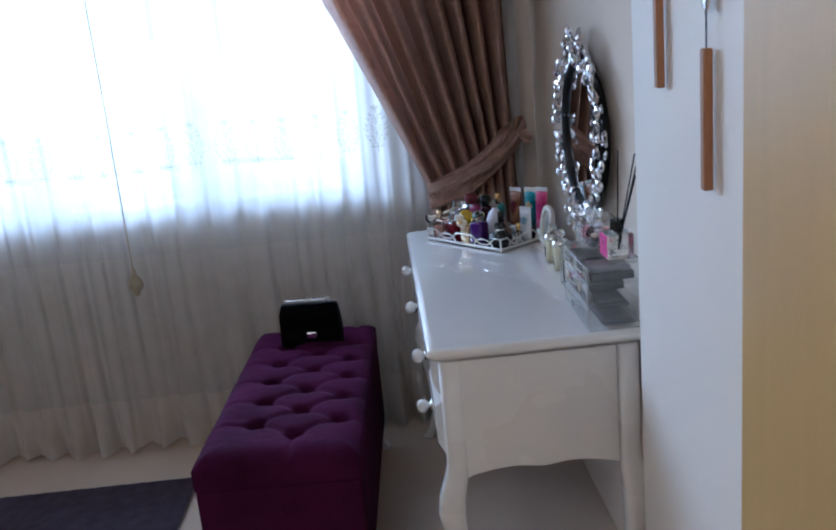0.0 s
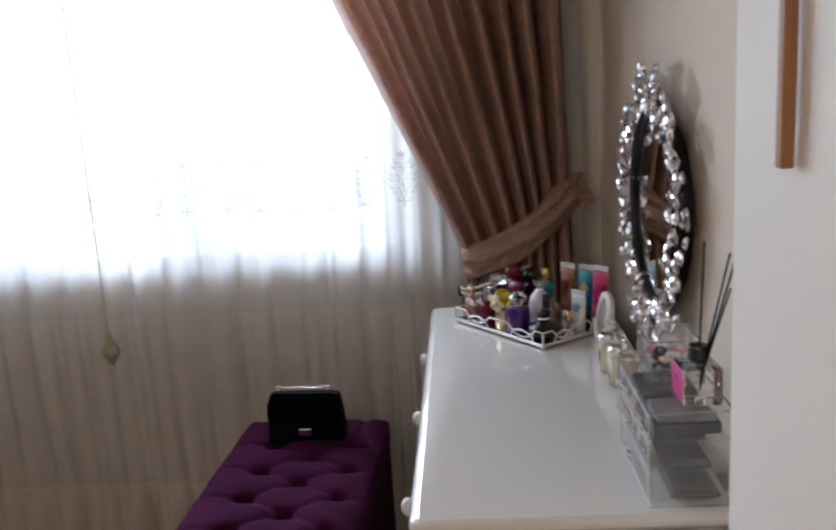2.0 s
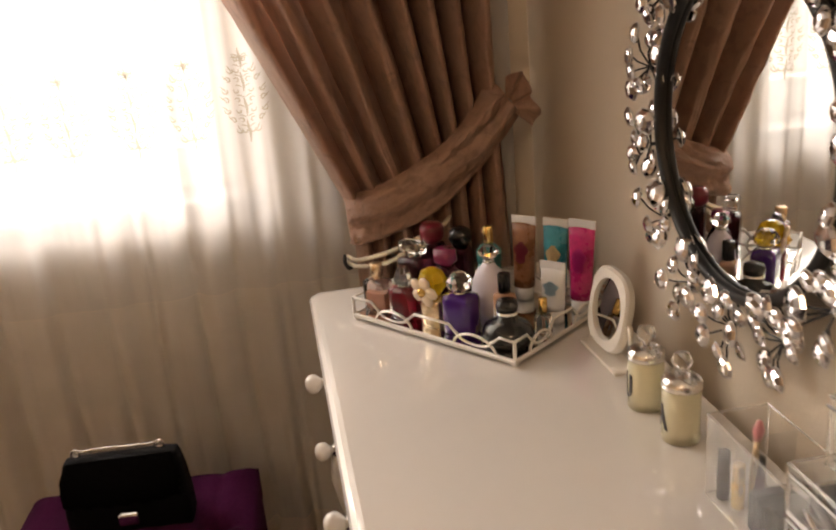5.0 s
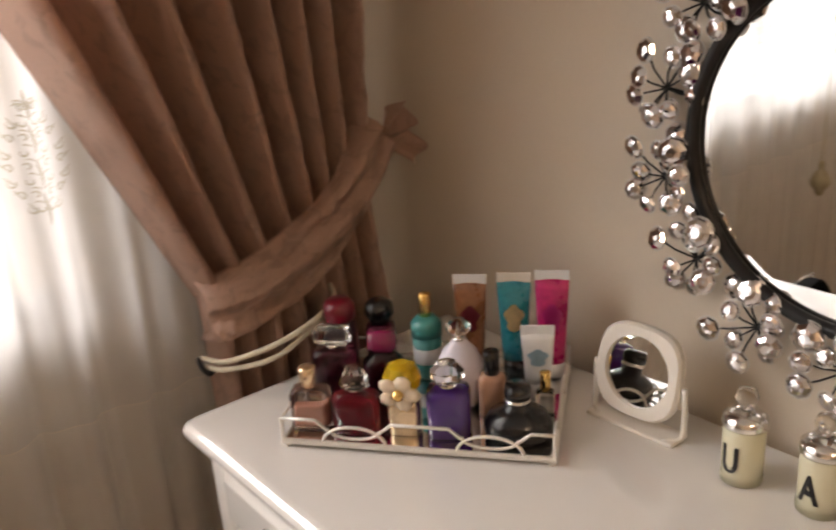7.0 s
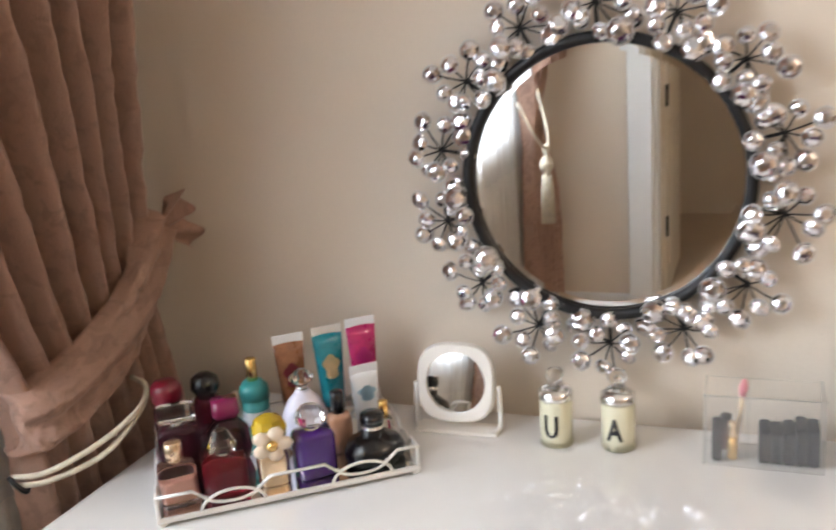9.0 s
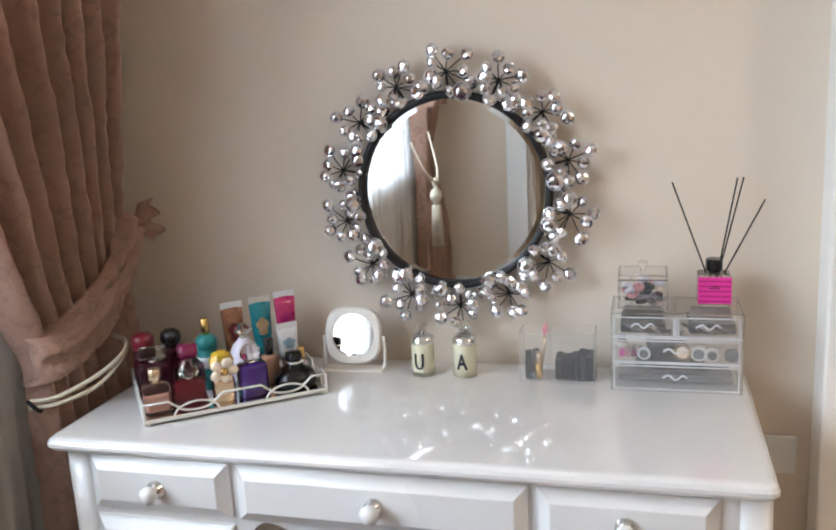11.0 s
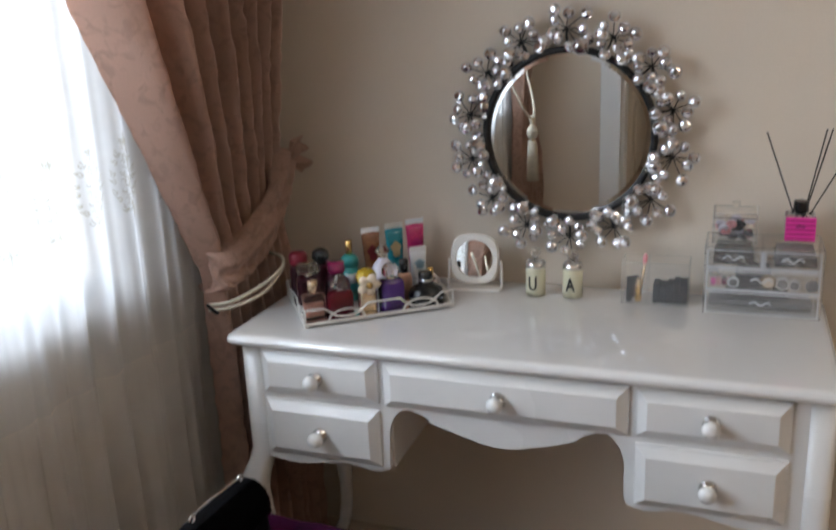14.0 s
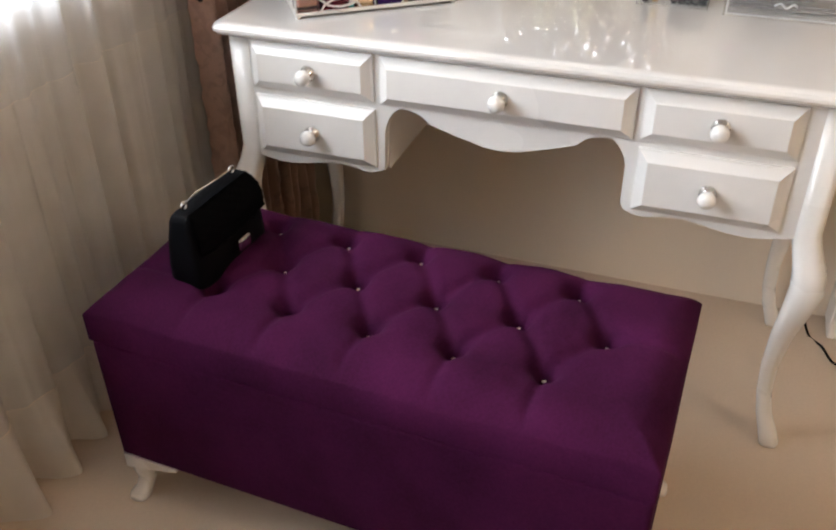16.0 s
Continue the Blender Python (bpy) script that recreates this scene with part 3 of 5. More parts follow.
def wrap(u, v):
    """A band of the drape's own cloth pulled round it and up to the hook, with long soft creases."""
    k = min(int(u * 60), 59)
    f = u * 60 - k
    a = WRAP_LOW[k] + (WRAP_LOW[k + 1] - WRAP_LOW[k]) * f
    b = WRAP_TOP[k] + (WRAP_TOP[k + 1] - WRAP_TOP[k]) * f
    p = a + (b - a) * v
    swell = (1 - abs(2 * v - 1) ** 3) * (0.010 + 0.012 * u)
    lines = 0.0075 * math.sin(2 * math.pi * (1.1 + 1.3 * u) * v + 2.5 * u + 1.5 * noise.noise(Vector((u * 4, v * 2, 1)))) * min(1.0, 4 * u)
    crumple = 0.010 * abs(noise.noise(Vector((u * 11 + v * 4, v * 5 - u * 3, 6)))) + 0.004 * noise.noise(Vector((u * 30, v * 14, 2)))
    return (p.x, p.y - swell - lines - crumple + 0.022 * abs(2 * v - 1) ** 8, p.z + 0.006 * math.sin(9 * u) * (v - 0.5))


part("tieback", sheet(wrap, 120, 40, 0.004), M_DRAPE, drape, "gathered tieback band", smooth=True)


def ruffle(u, v):
    """A gathered fan of cloth at the end of the tieback."""
    a = -0.6 + 2.4 * u
    r = 0.018 + (0.058 + 0.010 * math.sin(11 * u)) * v
    return (0.560 + r * math.cos(a) * 0.62, 3.545 - 0.030 * v + 0.015 * v * math.sin(2 * math.pi * 3.5 * u), 1.076 + r * math.sin(a) * 0.85)


part("tieback_ruffle", sheet(ruffle, 60, 8, 0.003), M_DRAPE, drape, "ruffled end of the tieback", smooth=True)

cord = thing("tieback_cord", pose(-0.008, 0, 0.012), "two cream cords slung round the drape", "cord")
for dz, sag in ((0.0, 0.0), (-0.013, 0.006)):
    part("strand", tube(curve_points([(0.245, 3.60, 0.798 + dz), (0.262, 3.552, 0.803 + dz), (0.315, 3.500, 0.828 + dz - sag), (0.371, 3.475, 0.856 + 0.4 * dz), (0.420, 3.500, 0.866), (0.445, 3.545, 0.868)], 26), 0.0042, 8), M_ROPE, cord, smooth=True)
part("cord_hook", tube(curve_points([(0.240, 3.60, 0.80), (0.238, 3.585, 0.79), (0.244, 3.578, 0.78), (0.252, 3.582, 0.782)], 10), 0.004, 8), M_BLACKMETAL, cord, smooth=True)

# the other drape, at the far end of the window
drape2 = thing("drape", pose(-1.55, 0, 0), "brown damask drape hanging at the far end of the window", "curtain", group="window drapes")


def drape_far(u, v):
    x, y, z = drape_point(u, v)
    pull = math.exp(-((z - 0.93) / 0.30) ** 2)
    return (-(0.30 + 0.32 * u) * (1 - 0.5 * pull) - 0.19 * pull - 0.02, y, z)


part("drape_cloth", sheet(drape_far, 120, 50, 0.004), M_DRAPE, drape2, smooth=True)
tie = thing("tassel_tieback", pose(-1.66, 3.46, 0.87), "cream tassel hanging from a cord at the drape", "tassel")
part("cord", tube(curve_points([(-0.26, 0.09, 0.22), (-0.12, 0.02, 0.06), (0.0, 0.0, 0.0), (0.10, 0.03, 0.08), (0.12, 0.08, 0.2)], 24), 0.006, 8), M_ROPE, tie, smooth=True)
part("knot", lathe([(0, 0.02), (0.014, 0.015), (0.018, 0.0), (0.012, -0.014), (0.010, -0.03), (0.024, -0.045), (0.030, -0.065), (0.024, -0.088), (0.012, -0.10), (0.018, -0.11), (0, -0.112)]), M_ROPE, tie, smooth=True)
bm = bmesh.new()
for k in range(26):
    a = 2 * math.pi * k / 26
    r = 0.018
    tube([(r * math.cos(a), r * math.sin(a), -0.11), (1.35 * r * math.cos(a), 1.35 * r * math.sin(a), -0.18), (1.5 * r * math.cos(a + 0.1), 1.5 * r * math.sin(a + 0.1), -0.31)], 0.0032, 5, bm)
part("fringe", bm, M_ROPE, tie, smooth=True)

# ---- blind cords ----
pend = thing("pull_cord", pose(-0.835, 3.60, 0.665), "thin brown pull cord with an olive-beige acorn pendant", "cord")
part("line", tube([(0, 0, 0.055), (0.003, 0, 0.6), (0, 0, 1.85)], 0.0022, 6), M_ACORN, pend)
part("pendant", lathe([(0, 0.06), (0.006, 0.058), (0.010, 0.045), (0.008, 0.036), (0.020, 0.022), (0.028, 0.0), (0.026, -0.012), (0.014, -0.026), (0.012, -0.034), (0.007, -0.042), (0, -0.043)], 20), M_ACORN, pend, smooth=True)
pend2 = thing("pull_cord", pose(-0.42, 3.80, 1.31), "short dark blind cord behind the net curtain", "cord")
part("line", tube([(0, 0, 0), (0.0, 0, 1.0)], 0.004, 6), M_BLACKMETAL, pend2)
part("pendant", lathe([(0, 0.03), (0.006, 0.026), (0.008, 0.0), (0.005, -0.012), (0, -0.013)], 12), M_BLACKMETAL, pend2, smooth=True)


# ---- tall wardrobe by the pier ----
ward = thing("wardrobe", pose(0.57, 0.95, 0), "tall honey-coloured wooden wardrobe beside the pier", "wardrobe")
part("body", box(0.012, 0.66, -0.30, 0.70, 0.06, 2.2, 0.004), M_HONEY, ward)
part("plinth", box(0.03, 0.64, -0.28, 0.68, 0, 0.06), M_HONEY, ward)
for y0, y1 in ((-0.295, 0.20), (0.205, 0.695)):
    d = part("door", box(-0.008, 0.012, y0, y1, 0.07, 2.19, 0.003), M_HONEY, ward)
    part("handle", tube([(-0.03, 0.20 + (0.03 if y0 > 0 else -0.03), 0.98), (-0.03, 0.20 + (0.03 if y0 > 0 else -0.03), 1.1)], 0.006, 8), M_SILVER, d)


# ---- hanging wooden ornament on the pier ----
orn = thing("hanging_ornament", pose(0.563, 1.87, 1.18), "wooden rods hung from silver shells on the wall", "wall ornament")
for y, z0, z1 in ((-0.10, 0.0, 0.20), (0.105, 0.135, 0.37)):
    part("rod", box(-0.007, 0.007, y - 0.0085, y + 0.0085, z0, z1, 0.003), M_STICK, orn)
part("string", tube([(0, -0.10, 0.20), (0, -0.10, 0.30)], 0.0012, 6), M_BLACKMETAL, orn)
part("string", tube([(0, 0.105, 0.37), (0, 0.105, 0.47)], 0.0012, 6), M_BLACKMETAL, orn)
for y, z in ((-0.10, 0.265), (0.105, 0.47)):
    part("shell", lathe([(0, -0.02), (0.010, -0.012), (0.024, 0.02), (0.032, 0.055), (0.028, 0.09), (0.0, 0.10)], 14, squash=(0.3, 1)), M_SILVER, orn, at=pose(0, y, z), smooth=True)
part("hanger_bar", box(-0.006, 0.006, -0.14, 0.15, 0.56, 0.58, 0.003), M_STICK, orn)


# ---- dressing table ----
DX0, DX1, DY0, DY1, DZ = 0.150, 0.630, 2.296, 3.510, 0.78
desk = thing("dressing_table", pose(0.0, 0.0, 0.0), "white lacquered dressing table with five drawers and cabriole legs", "dressing table")
# top with a moulded edge
secs = []
for inset, z in ((0.022, 0.748), (0.012, 0.752), (0.004, 0.757), (0.0, 0.763), (0.0, 0.769), (0.003, 0.775), (0.009, 0.779), (0.016, DZ)):
    x0, x1, y0, y1, c = DX0 + inset, DX1, DY0 + inset, DY1 - inset, 0.018
    ring = [(x1, y0, z), (x1, y1, z)]
    for k in range(6):
        a = math.pi / 2 * k / 5
        ring.append((x0 + c - c * math.sin(a), y1 - c + c * math.cos(a), z))
    for k in range(6):
        a = math.pi / 2 * k / 5
        ring.append((x0 + c - c * math.cos(a), y0 + c - c * math.sin(a), z))
    secs.append(ring)
part("tabletop", loft(secs), M_TOP, desk)
CY = 2.906
FX = 0.178
HALF = 0.585
# corner legs: post, knee, ankle, foot


def cabriole(sx, sy):
    """sx, sy: the outward directions."""
    rows = [(0.748, 0.0, 0.050), (0.50, 0.0, 0.050), (0.47, 0.006, 0.053), (0.43, 0.019, 0.060), (0.39, 0.024, 0.060), (0.33, 0.017, 0.051), (0.26, 0.006, 0.040), (0.18, 0.000, 0.032),
            (0.11, 0.003, 0.030), (0.06, 0.013, 0.032), (0.025, 0.027, 0.038), (0.008, 0.033, 0.040), (0.0, 0.033, 0.036)]
    return loft([rounded(w, w, z, n=20, p=3.2, dx=sx * o, dy=sy * o) for z, o, w in rows])


for x, sx in ((FX + 0.022, -1), (DX1 - 0.04, 0.3)):
    for y, sy in ((CY - HALF + 0.005, -1), (CY + HALF - 0.026, 1)):
        part("leg", cabriole(sx, sy), M_WHITE, desk, at=pose(x, y, 0), smooth=True)
# side panels with a scalloped lower edge
edge = []
for k in range(25):
    f = k / 24
    edge.append((FX + 0.04 + f * 0.345, 0.468 + 0.022 * math.sin(math.pi * f) ** 0.6 - 0.010 * math.exp(-((f - 0.5) / 0.12) ** 2)))
for y in (CY - HALF - 0.015, CY + HALF - 0.022):
    part("side_panel", plate([(FX + 0.04, 0.748)] + edge + [(FX + 0.385, 0.748)], 0.016, "y"), M_WHITE, desk, at=pose(0, y, 0))
part("back_panel", box(DX1 - 0.03, DX1 - 0.018, CY - HALF + 0.03, CY + HALF - 0.03, 0.48, 0.747), M_WHITE, desk)
# inner walls of the two drawer blocks and the boards beneath
for y in (CY - 0.252, CY + 0.240):
    part("inner_panel", box(FX + 0.02, DX1 - 0.032, y, y + 0.012, 0.49, 0.747), M_WHITE, desk)
part("knee_board", box(FX + 0.02, DX1 - 0.032, CY - 0.239, CY + 0.239, 0.632, 0.640), M_WHITE, desk)
for s in (-1, 1):
    a, b = sorted((s * 0.253, s * 0.55))
    part("drawer_floor", box(FX + 0.02, DX1 - 0.032, CY + a, CY + b, 0.486, 0.492), M_WHITE, desk)

# front frame: one board, scalloped below and rising over the knee space
def frame_low(d):
    d = abs(d)
    if d < 0.060:
        return 0.576 + 0.010 * (d / 0.060) ** 2
    if d < 0.150:
        return 0.586 + 0.026 * ((d - 0.060) / 0.090) ** 1.1
    if d < 0.202:
        return 0.612 + 0.024 * math.sin(math.pi * (d - 0.150) / 0.104) ** 0.6
    if d < 0.244:
        return 0.556 + 0.080 * math.sqrt(1 - ((d - 0.202) / 0.042) ** 2)
    if d < 0.246:
        return 0.556 - 0.064 * (d - 0.244) / 0.002
    if d < 0.29:
        return 0.482 + 0.011 * (1 - (d - 0.246) / 0.044) ** 2
    return 0.482 + 0.008 * math.sin(2 * math.pi * (d - 0.29) / 0.245)


bm = bmesh.new()
cols = sorted({round(-0.570 + 1.108 * k / 160, 5) for k in range(161)} | {sg * (0.232 + 0.001 * k) for sg in (-1, 1) for k in range(15)})
ring_lo, ring_hi = [], []
for d in cols:
    zb = frame_low(d)
    ring_lo.append([bm.verts.new((x, CY + d, zb)) for x in (0.0, 0.016)])
    ring_hi.append([bm.verts.new((x, CY + d, 0.748)) for x in (0.0, 0.016)])
for k in range(len(cols) - 1):
    a0, a1, b0, b1 = ring_lo[k], ring_lo[k + 1], ring_hi[k], ring_hi[k + 1]
    for q in ((a0[0], a1[0], b1[0], b0[0]), (a0[1], b0[1], b1[1], a1[1]), (a0[0], a0[1], a1[1], a1[0]), (b0[0], b1[0], b1[1], b0[1])):
        bm.faces.new(q)
part("front_frame", bm, M_WHITE, desk, at=pose(FX + 0.004, 0, 0))


def drawer(y0, y1, z0, z1, knob_z=None):
    """A raised drawer front with sloped margins, and its knob."""
    bm = bmesh.new()
    rings = []
    for ins, x in ((0, 0.0), (0, -0.006), (0.004, -0.008), (0.020, -0.020), (0.022, -0.0205)):
        rings.append([(FX + 0.004 + x, y0 + ins, z0 + ins), (FX + 0.004 + x, y1 - ins, z0 + ins), (FX + 0.004 + x, y1 - ins, z1 - ins), (FX + 0.004 + x, y0 + ins, z1 - ins)])
    loft(rings, bm=bm)
    d = part("drawer_front", bm, M_WHITE, desk)
    k = part("knob", lathe([(0, 0.0), (0.009, 0.0), (0.009, 0.004), (0.006, 0.009), (0.009, 0.014), (0.0150, 0.020), (0.0165, 0.027), (0.0145, 0.034), (0.008, 0.039), (0, 0.040)], 24), M_WHITE, d, "round white porcelain knob",
             smooth=True, at=Matrix.Translation((FX - 0.0165, (y0 + y1) / 2, knob_z or (z0 + z1) / 2)) @ pose(0, 0, 0, 0, -90, 0))
    part("knob_base", lathe([(0, -0.001), (0.0165, -0.001), (0.0165, 0.003), (0.0095, 0.007), (0.0085, 0.013), (0, 0.013)], 20), M_SILVER, d, "small chrome base", smooth=True,
         at=Matrix.Translation((FX - 0.0165, (y0 + y1) / 2, knob_z or (z0 + z1) / 2)) @ pose(0, 0, 0, 0, -90, 0))


drawer(CY - 0.248, CY + 0.248, 0.642, 0.743)
for s in (-1, 1):
    a, b = sorted((s * 0.262, s * 0.530))
    drawer(CY + a, CY + b, 0.644, 0.743)
    drawer(CY + a, CY + b, 0.498, 0.628)


# ---- tufted bench ----
bench = thing("storage_bench", pose(-0.217, 2.980, 0, 0, 0, -2.5), "purple velvet storage bench with a buttoned lid and white feet", "bench")
BW, BL = 0.415, 0.972
part("body", box(-BW / 2 + 0.001, BW / 2 - 0.001, -BL / 2 + 0.001, BL / 2 - 0.001, 0.120, 0.397, 0.008, 3), M_VELVET, bench)
BUTTONS = []
for x, ys in ((-0.079, 0.302), (0.033, 0.376), (0.145, 0.302)):
    for k in range(6 if x == 0.033 else 5):
        BUTTONS.append((x, ys - 0.1475 * k))


def lid_z(x, y):
    ex = max(0.0, 1 - abs(x) / (BW / 2)) * BW / 2
    ey = max(0.0, 1 - abs(y) / (BL / 2)) * BL / 2
    e = min(ex, ey)
    z = 0.488 - 0.032 * max(0.0, 1 - e / 0.060) ** 2.2
    for bx, by in BUTTONS:
        d2 = (x - bx) ** 2 + (y - by) ** 2
        z -= 0.037 * math.exp(-d2 / 0.00036) + 0.011 * math.exp(-d2 / 0.0024)
    g = 0.0
    for i, (ax, ay) in enumerate(BUTTONS):
        for bx, by in BUTTONS[i + 1:]:
            if abs(ax - bx) > 0.1 and abs(ax - bx) < 0.14 and abs(ay - by) < 0.1:
                dx, dy = bx - ax, by - ay
                t = max(0.0, min(1.0, ((x - ax) * dx + (y - ay) * dy) / (dx * dx + dy * dy)))
                d = math.hypot(x - ax - t * dx, y - ay - t * dy)
                g = max(g, math.exp(-(d / 0.013) ** 2))
    for bx, by in BUTTONS:
        if (bx < -0.05 and x < bx) or (bx > 0.1 and x > bx):
            g = max(g, 0.8 * math.exp(-((y - by) / 0.009) ** 2))
        if abs(by) > 0.30 and y * by > 0 and abs(y) > abs(by):
            g = max(g, 0.8 * math.exp(-((x - bx) / 0.009) ** 2))
    z += 0.004 * noise.noise(Vector((x * 11, y * 11, 4.0))) + 0.0015 * noise.noise(Vector((x * 34, y * 34, 1.0)))
    return z - 0.008 * g * min(1.0, e / 0.03)


bm = sheet(lambda u, v: ((u - 0.5) * BW, (v - 0.5) * BL, lid_z((u - 0.5) * BW, (v - 0.5) * BL)), 90, 190)
border = [e for e in bm.edges if e.is_boundary]
ext = bmesh.ops.extrude_edge_only(bm, edges=border)
for v in [g for g in ext["geom"] if isinstance(g, bmesh.types.BMVert)]:
    v.co.z = 0.400
part("lid", bm, M_VELVET, bench, "deep-buttoned velvet lid", smooth=True)
btn = None
for x, y in BUTTONS:
    at = pose(x, y, lid_z(x, y) + 0.015)
    if btn is None:
        btn = part("button", lathe([(0, 0.007), (0.004, 0.006), (0.0065, 0.003), (0.007, 0.0), (0.005, -0.002), (0, -0.002)], 10), M_FOIL, bench, "crystal button", at=at)
    else:
        again(btn, bench, at)
for sx in (-1, 1):
    for sy in (-1, 1):
        rows = [(0.105, 0.0, 0.062), (0.092, 0.004, 0.056), (0.075, 0.010, 0.044), (0.05, 0.010, 0.033), (0.025, 0.016, 0.032), (0.010, 0.024, 0.040), (0.0, 0.026, 0.040)]
        foot = part("foot", loft([rounded(w, w, z, n=16, p=3, dx=sx * o, dy=sy * o) for z, o, w in rows]), M_WHITE, bench, "white shaped foot", smooth=True, at=pose(sx * (BW / 2 - 0.036), sy * (BL / 2 - 0.036), 0))
        for ax in (0, 1):
            tip = [(-0.030, 0.119), (0.034, 0.119), (0.034, 0.086), (0.010, 0.092), (-0.030, 0.112)] if ax else [(-0.085, 0.119), (0.034, 0.119), (0.034, 0.086), (0.0, 0.090), (-0.055, 0.104), (-0.085, 0.112)]
            at = pose(sx * 0.020, 0, 0) if ax == 0 else pose(0, sy * 0.020, 0)
            if ax == 0:
                part("bracket", plate([(sy * a, b) for a, b in tip], 0.014 * sx, "x"), M_WHITE, foot, at=at)
            else:
                part("bracket", plate([(sx * a, b) for a, b in tip], 0.014 * sy, "y"), M_WHITE, foot, at=at)

# ---- handbag ----
bag = thing("handbag", pose(-0.197, 3.322, 0.472, 0, 0, -4) @ Matrix.Diagonal((1, 1, 0.95, 1)), "small black quilted handbag with a silver chain and clasp", "handbag")
secs = []
for w, d, z in ((0.195, 0.070, 0.0), (0.206, 0.076, 0.008), (0.206, 0.073, 0.05), (0.200, 0.062, 0.10), (0.192, 0.050, 0.132), (0.186, 0.040, 0.143), (0.176, 0.030, 0.146)):
    secs.append(rounded(w, d, z, n=40, p=7))
part("body", loft(secs), M_BLACK, bag, smooth=True)
part("flap", sheet(lambda u, v: ((u - 0.5) * (0.172 + 0.022 * min(1.0, v * 3)), -0.016 - 0.0235 * min(1.0, v * 1.6) ** 0.7 + 0.002 * math.sin(u * 40) * math.sin(v * 30), 0.1485 - 0.082 * v + 0.010 * abs(2 * u - 1) ** 3 * v), 24, 14, 0.006), M_BLACK, bag, smooth=True)
part("clasp", box(-0.010, 0.024, -0.056, -0.044, 0.036, 0.060, 0.004), M_SILVER, bag, "silver turn clasp")
for x in (-0.072, 0.066):
    part("chain_ring", tube([(x + 0.007 * math.cos(a), 0, 0.158 + 0.007 * math.sin(a)) for a in [2 * math.pi * k / 12 for k in range(12)]], 0.0022, 6, closed=True), M_SILVER, bag, smooth=True)
cp = curve_points([(-0.072, 0.0, 0.160), (-0.03, 0.012, 0.1555), (0.02, 0.008, 0.1555), (0.066, 0.0, 0.160)], 26)
part("chain", tube(cp, [0.0026 if i % 2 else 0.0016 for i in range(27)], 6), M_SILVER, bag, "silver chain strap", smooth=True)


# ---- round mirror with crystal sprays ----
MY, MZ, MR = 2.858, 1.139, 0.1915
mirror = thing("crystal_mirror", pose(WALL_X, MY, MZ), "round mirror with a black iron rim and crystal sprays", "mirror")
bm = lathe([(0, 0.0), (MR - 0.018, 0.0), (MR - 0.005, -0.0004), (MR - 0.003, -0.004), (0, -0.004)], 96)
part("mirror_glass", bm, M_MIRROR, mirror, "bevelled mirror glass", at=pose(-0.034, 0, 0, 0, -90, 0))
part("rim", tube([(-0.038, MR * math.cos(2 * math.pi * k / 96), MR * math.sin(2 * math.pi * k / 96)) for k in range(96)], 0.0084, 12, closed=True), M_BLACKMETAL, mirror, "black iron rim", smooth=True)
part("back_plate", lathe([(0, 0), (MR - 0.02, 0), (MR - 0.02, 0.026), (0, 0.026)], 48), M_BLACKMETAL, mirror, at=pose(-0.002, 0, 0, 0, -90, 0))
cry = {}


def crystal(r):
    """A faceted stone in a thin setting, its face towards the room."""
    return lathe([(0, -0.30 * r), (0.85 * r, -0.2 * r), (1.0 * r, 0.0), (0.88 * r, 0.24 * r), (0.60 * r, 0.46 * r), (0.34 * r, 0.53 * r), (0, 0.54 * r)], 8)


rng = random.Random(7)
for c in range(14):
    ang = 2 * math.pi * (c + 0.45) / 14
    er = Vector((0, math.cos(ang), math.sin(ang)))
    et = Vector((0, -math.sin(ang), math.cos(ang)))
    ex = Vector((-1, 0, 0))
    hub = er * (MR + 0.044) + ex * 0.034
    bm = tube([er * (MR - 0.002) + ex * 0.034, er * (MR + 0.02) + ex * 0.030, hub], 0.0026, 6)
    spots = []
    for k in range(9):
        a = 2 * math.pi * k / 9 + 0.35 * (rng.random() - 0.5) + 0.35
        rad = (0.030, 0.046, 0.036, 0.044, 0.034, 0.026, 0.028, 0.030, 0.040)[k] * (0.96 + 0.24 * rng.random())
        rr = (0.0135, 0.0150, 0.0125, 0.0185, 0.0130, 0.0120, 0.0155, 0.0120, 0.0140)[k]
        off = er * rad * math.cos(a) + et * rad * math.sin(a) * 0.95
        spots.append((hub + off + ex * (0.002 + 0.024 * rng.random()), rr))
    spots.append((er * (MR + 0.020) + et * 0.047 + ex * (0.030 + 0.010 * rng.random()), 0.0165))
    spots.append((er * (MR + 0.028) + et * 0.018 * rng.choice((-1, 1)) + ex * 0.044, 0.0120))
    spray = part("crystal_spray", bm, M_BLACKMETAL, mirror, "black wire spray")
    for p, rr in spots:
        part("stem", tube([hub, hub + (p - hub) * 0.5 + ex * 0.004, p - ex * 0.002], 0.0013, 5), M_BLACKMETAL, spray)
        tilt = Matrix.Translation(p) @ pose(0, 0, 0, rng.uniform(-20, 20), -90 + rng.uniform(-20, 20), 0) @ Matrix.Rotation(rng.uniform(0, 1), 4, "Z")
        key = round(rr, 4)
        if key in cry:
            again(cry[key], spray, tilt)
        else:
            cry[key] = part("crystal", crystal(rr), M_FOIL, spray, "clear faceted crystal", at=tilt)
        if ("s", key) in cry:
            again(cry["s", key], spray, tilt)
        else:
            cry["s", key] = part("setting", tube([(rr * 1.02 * math.cos(q), rr * 1.02 * math.sin(q), 0) for q in [2 * math.pi * i / 14 for i in range(14)]], 0.0006, 4, closed=True), M_SILVERPAINT, spray, "thin silver setting", at=tilt)


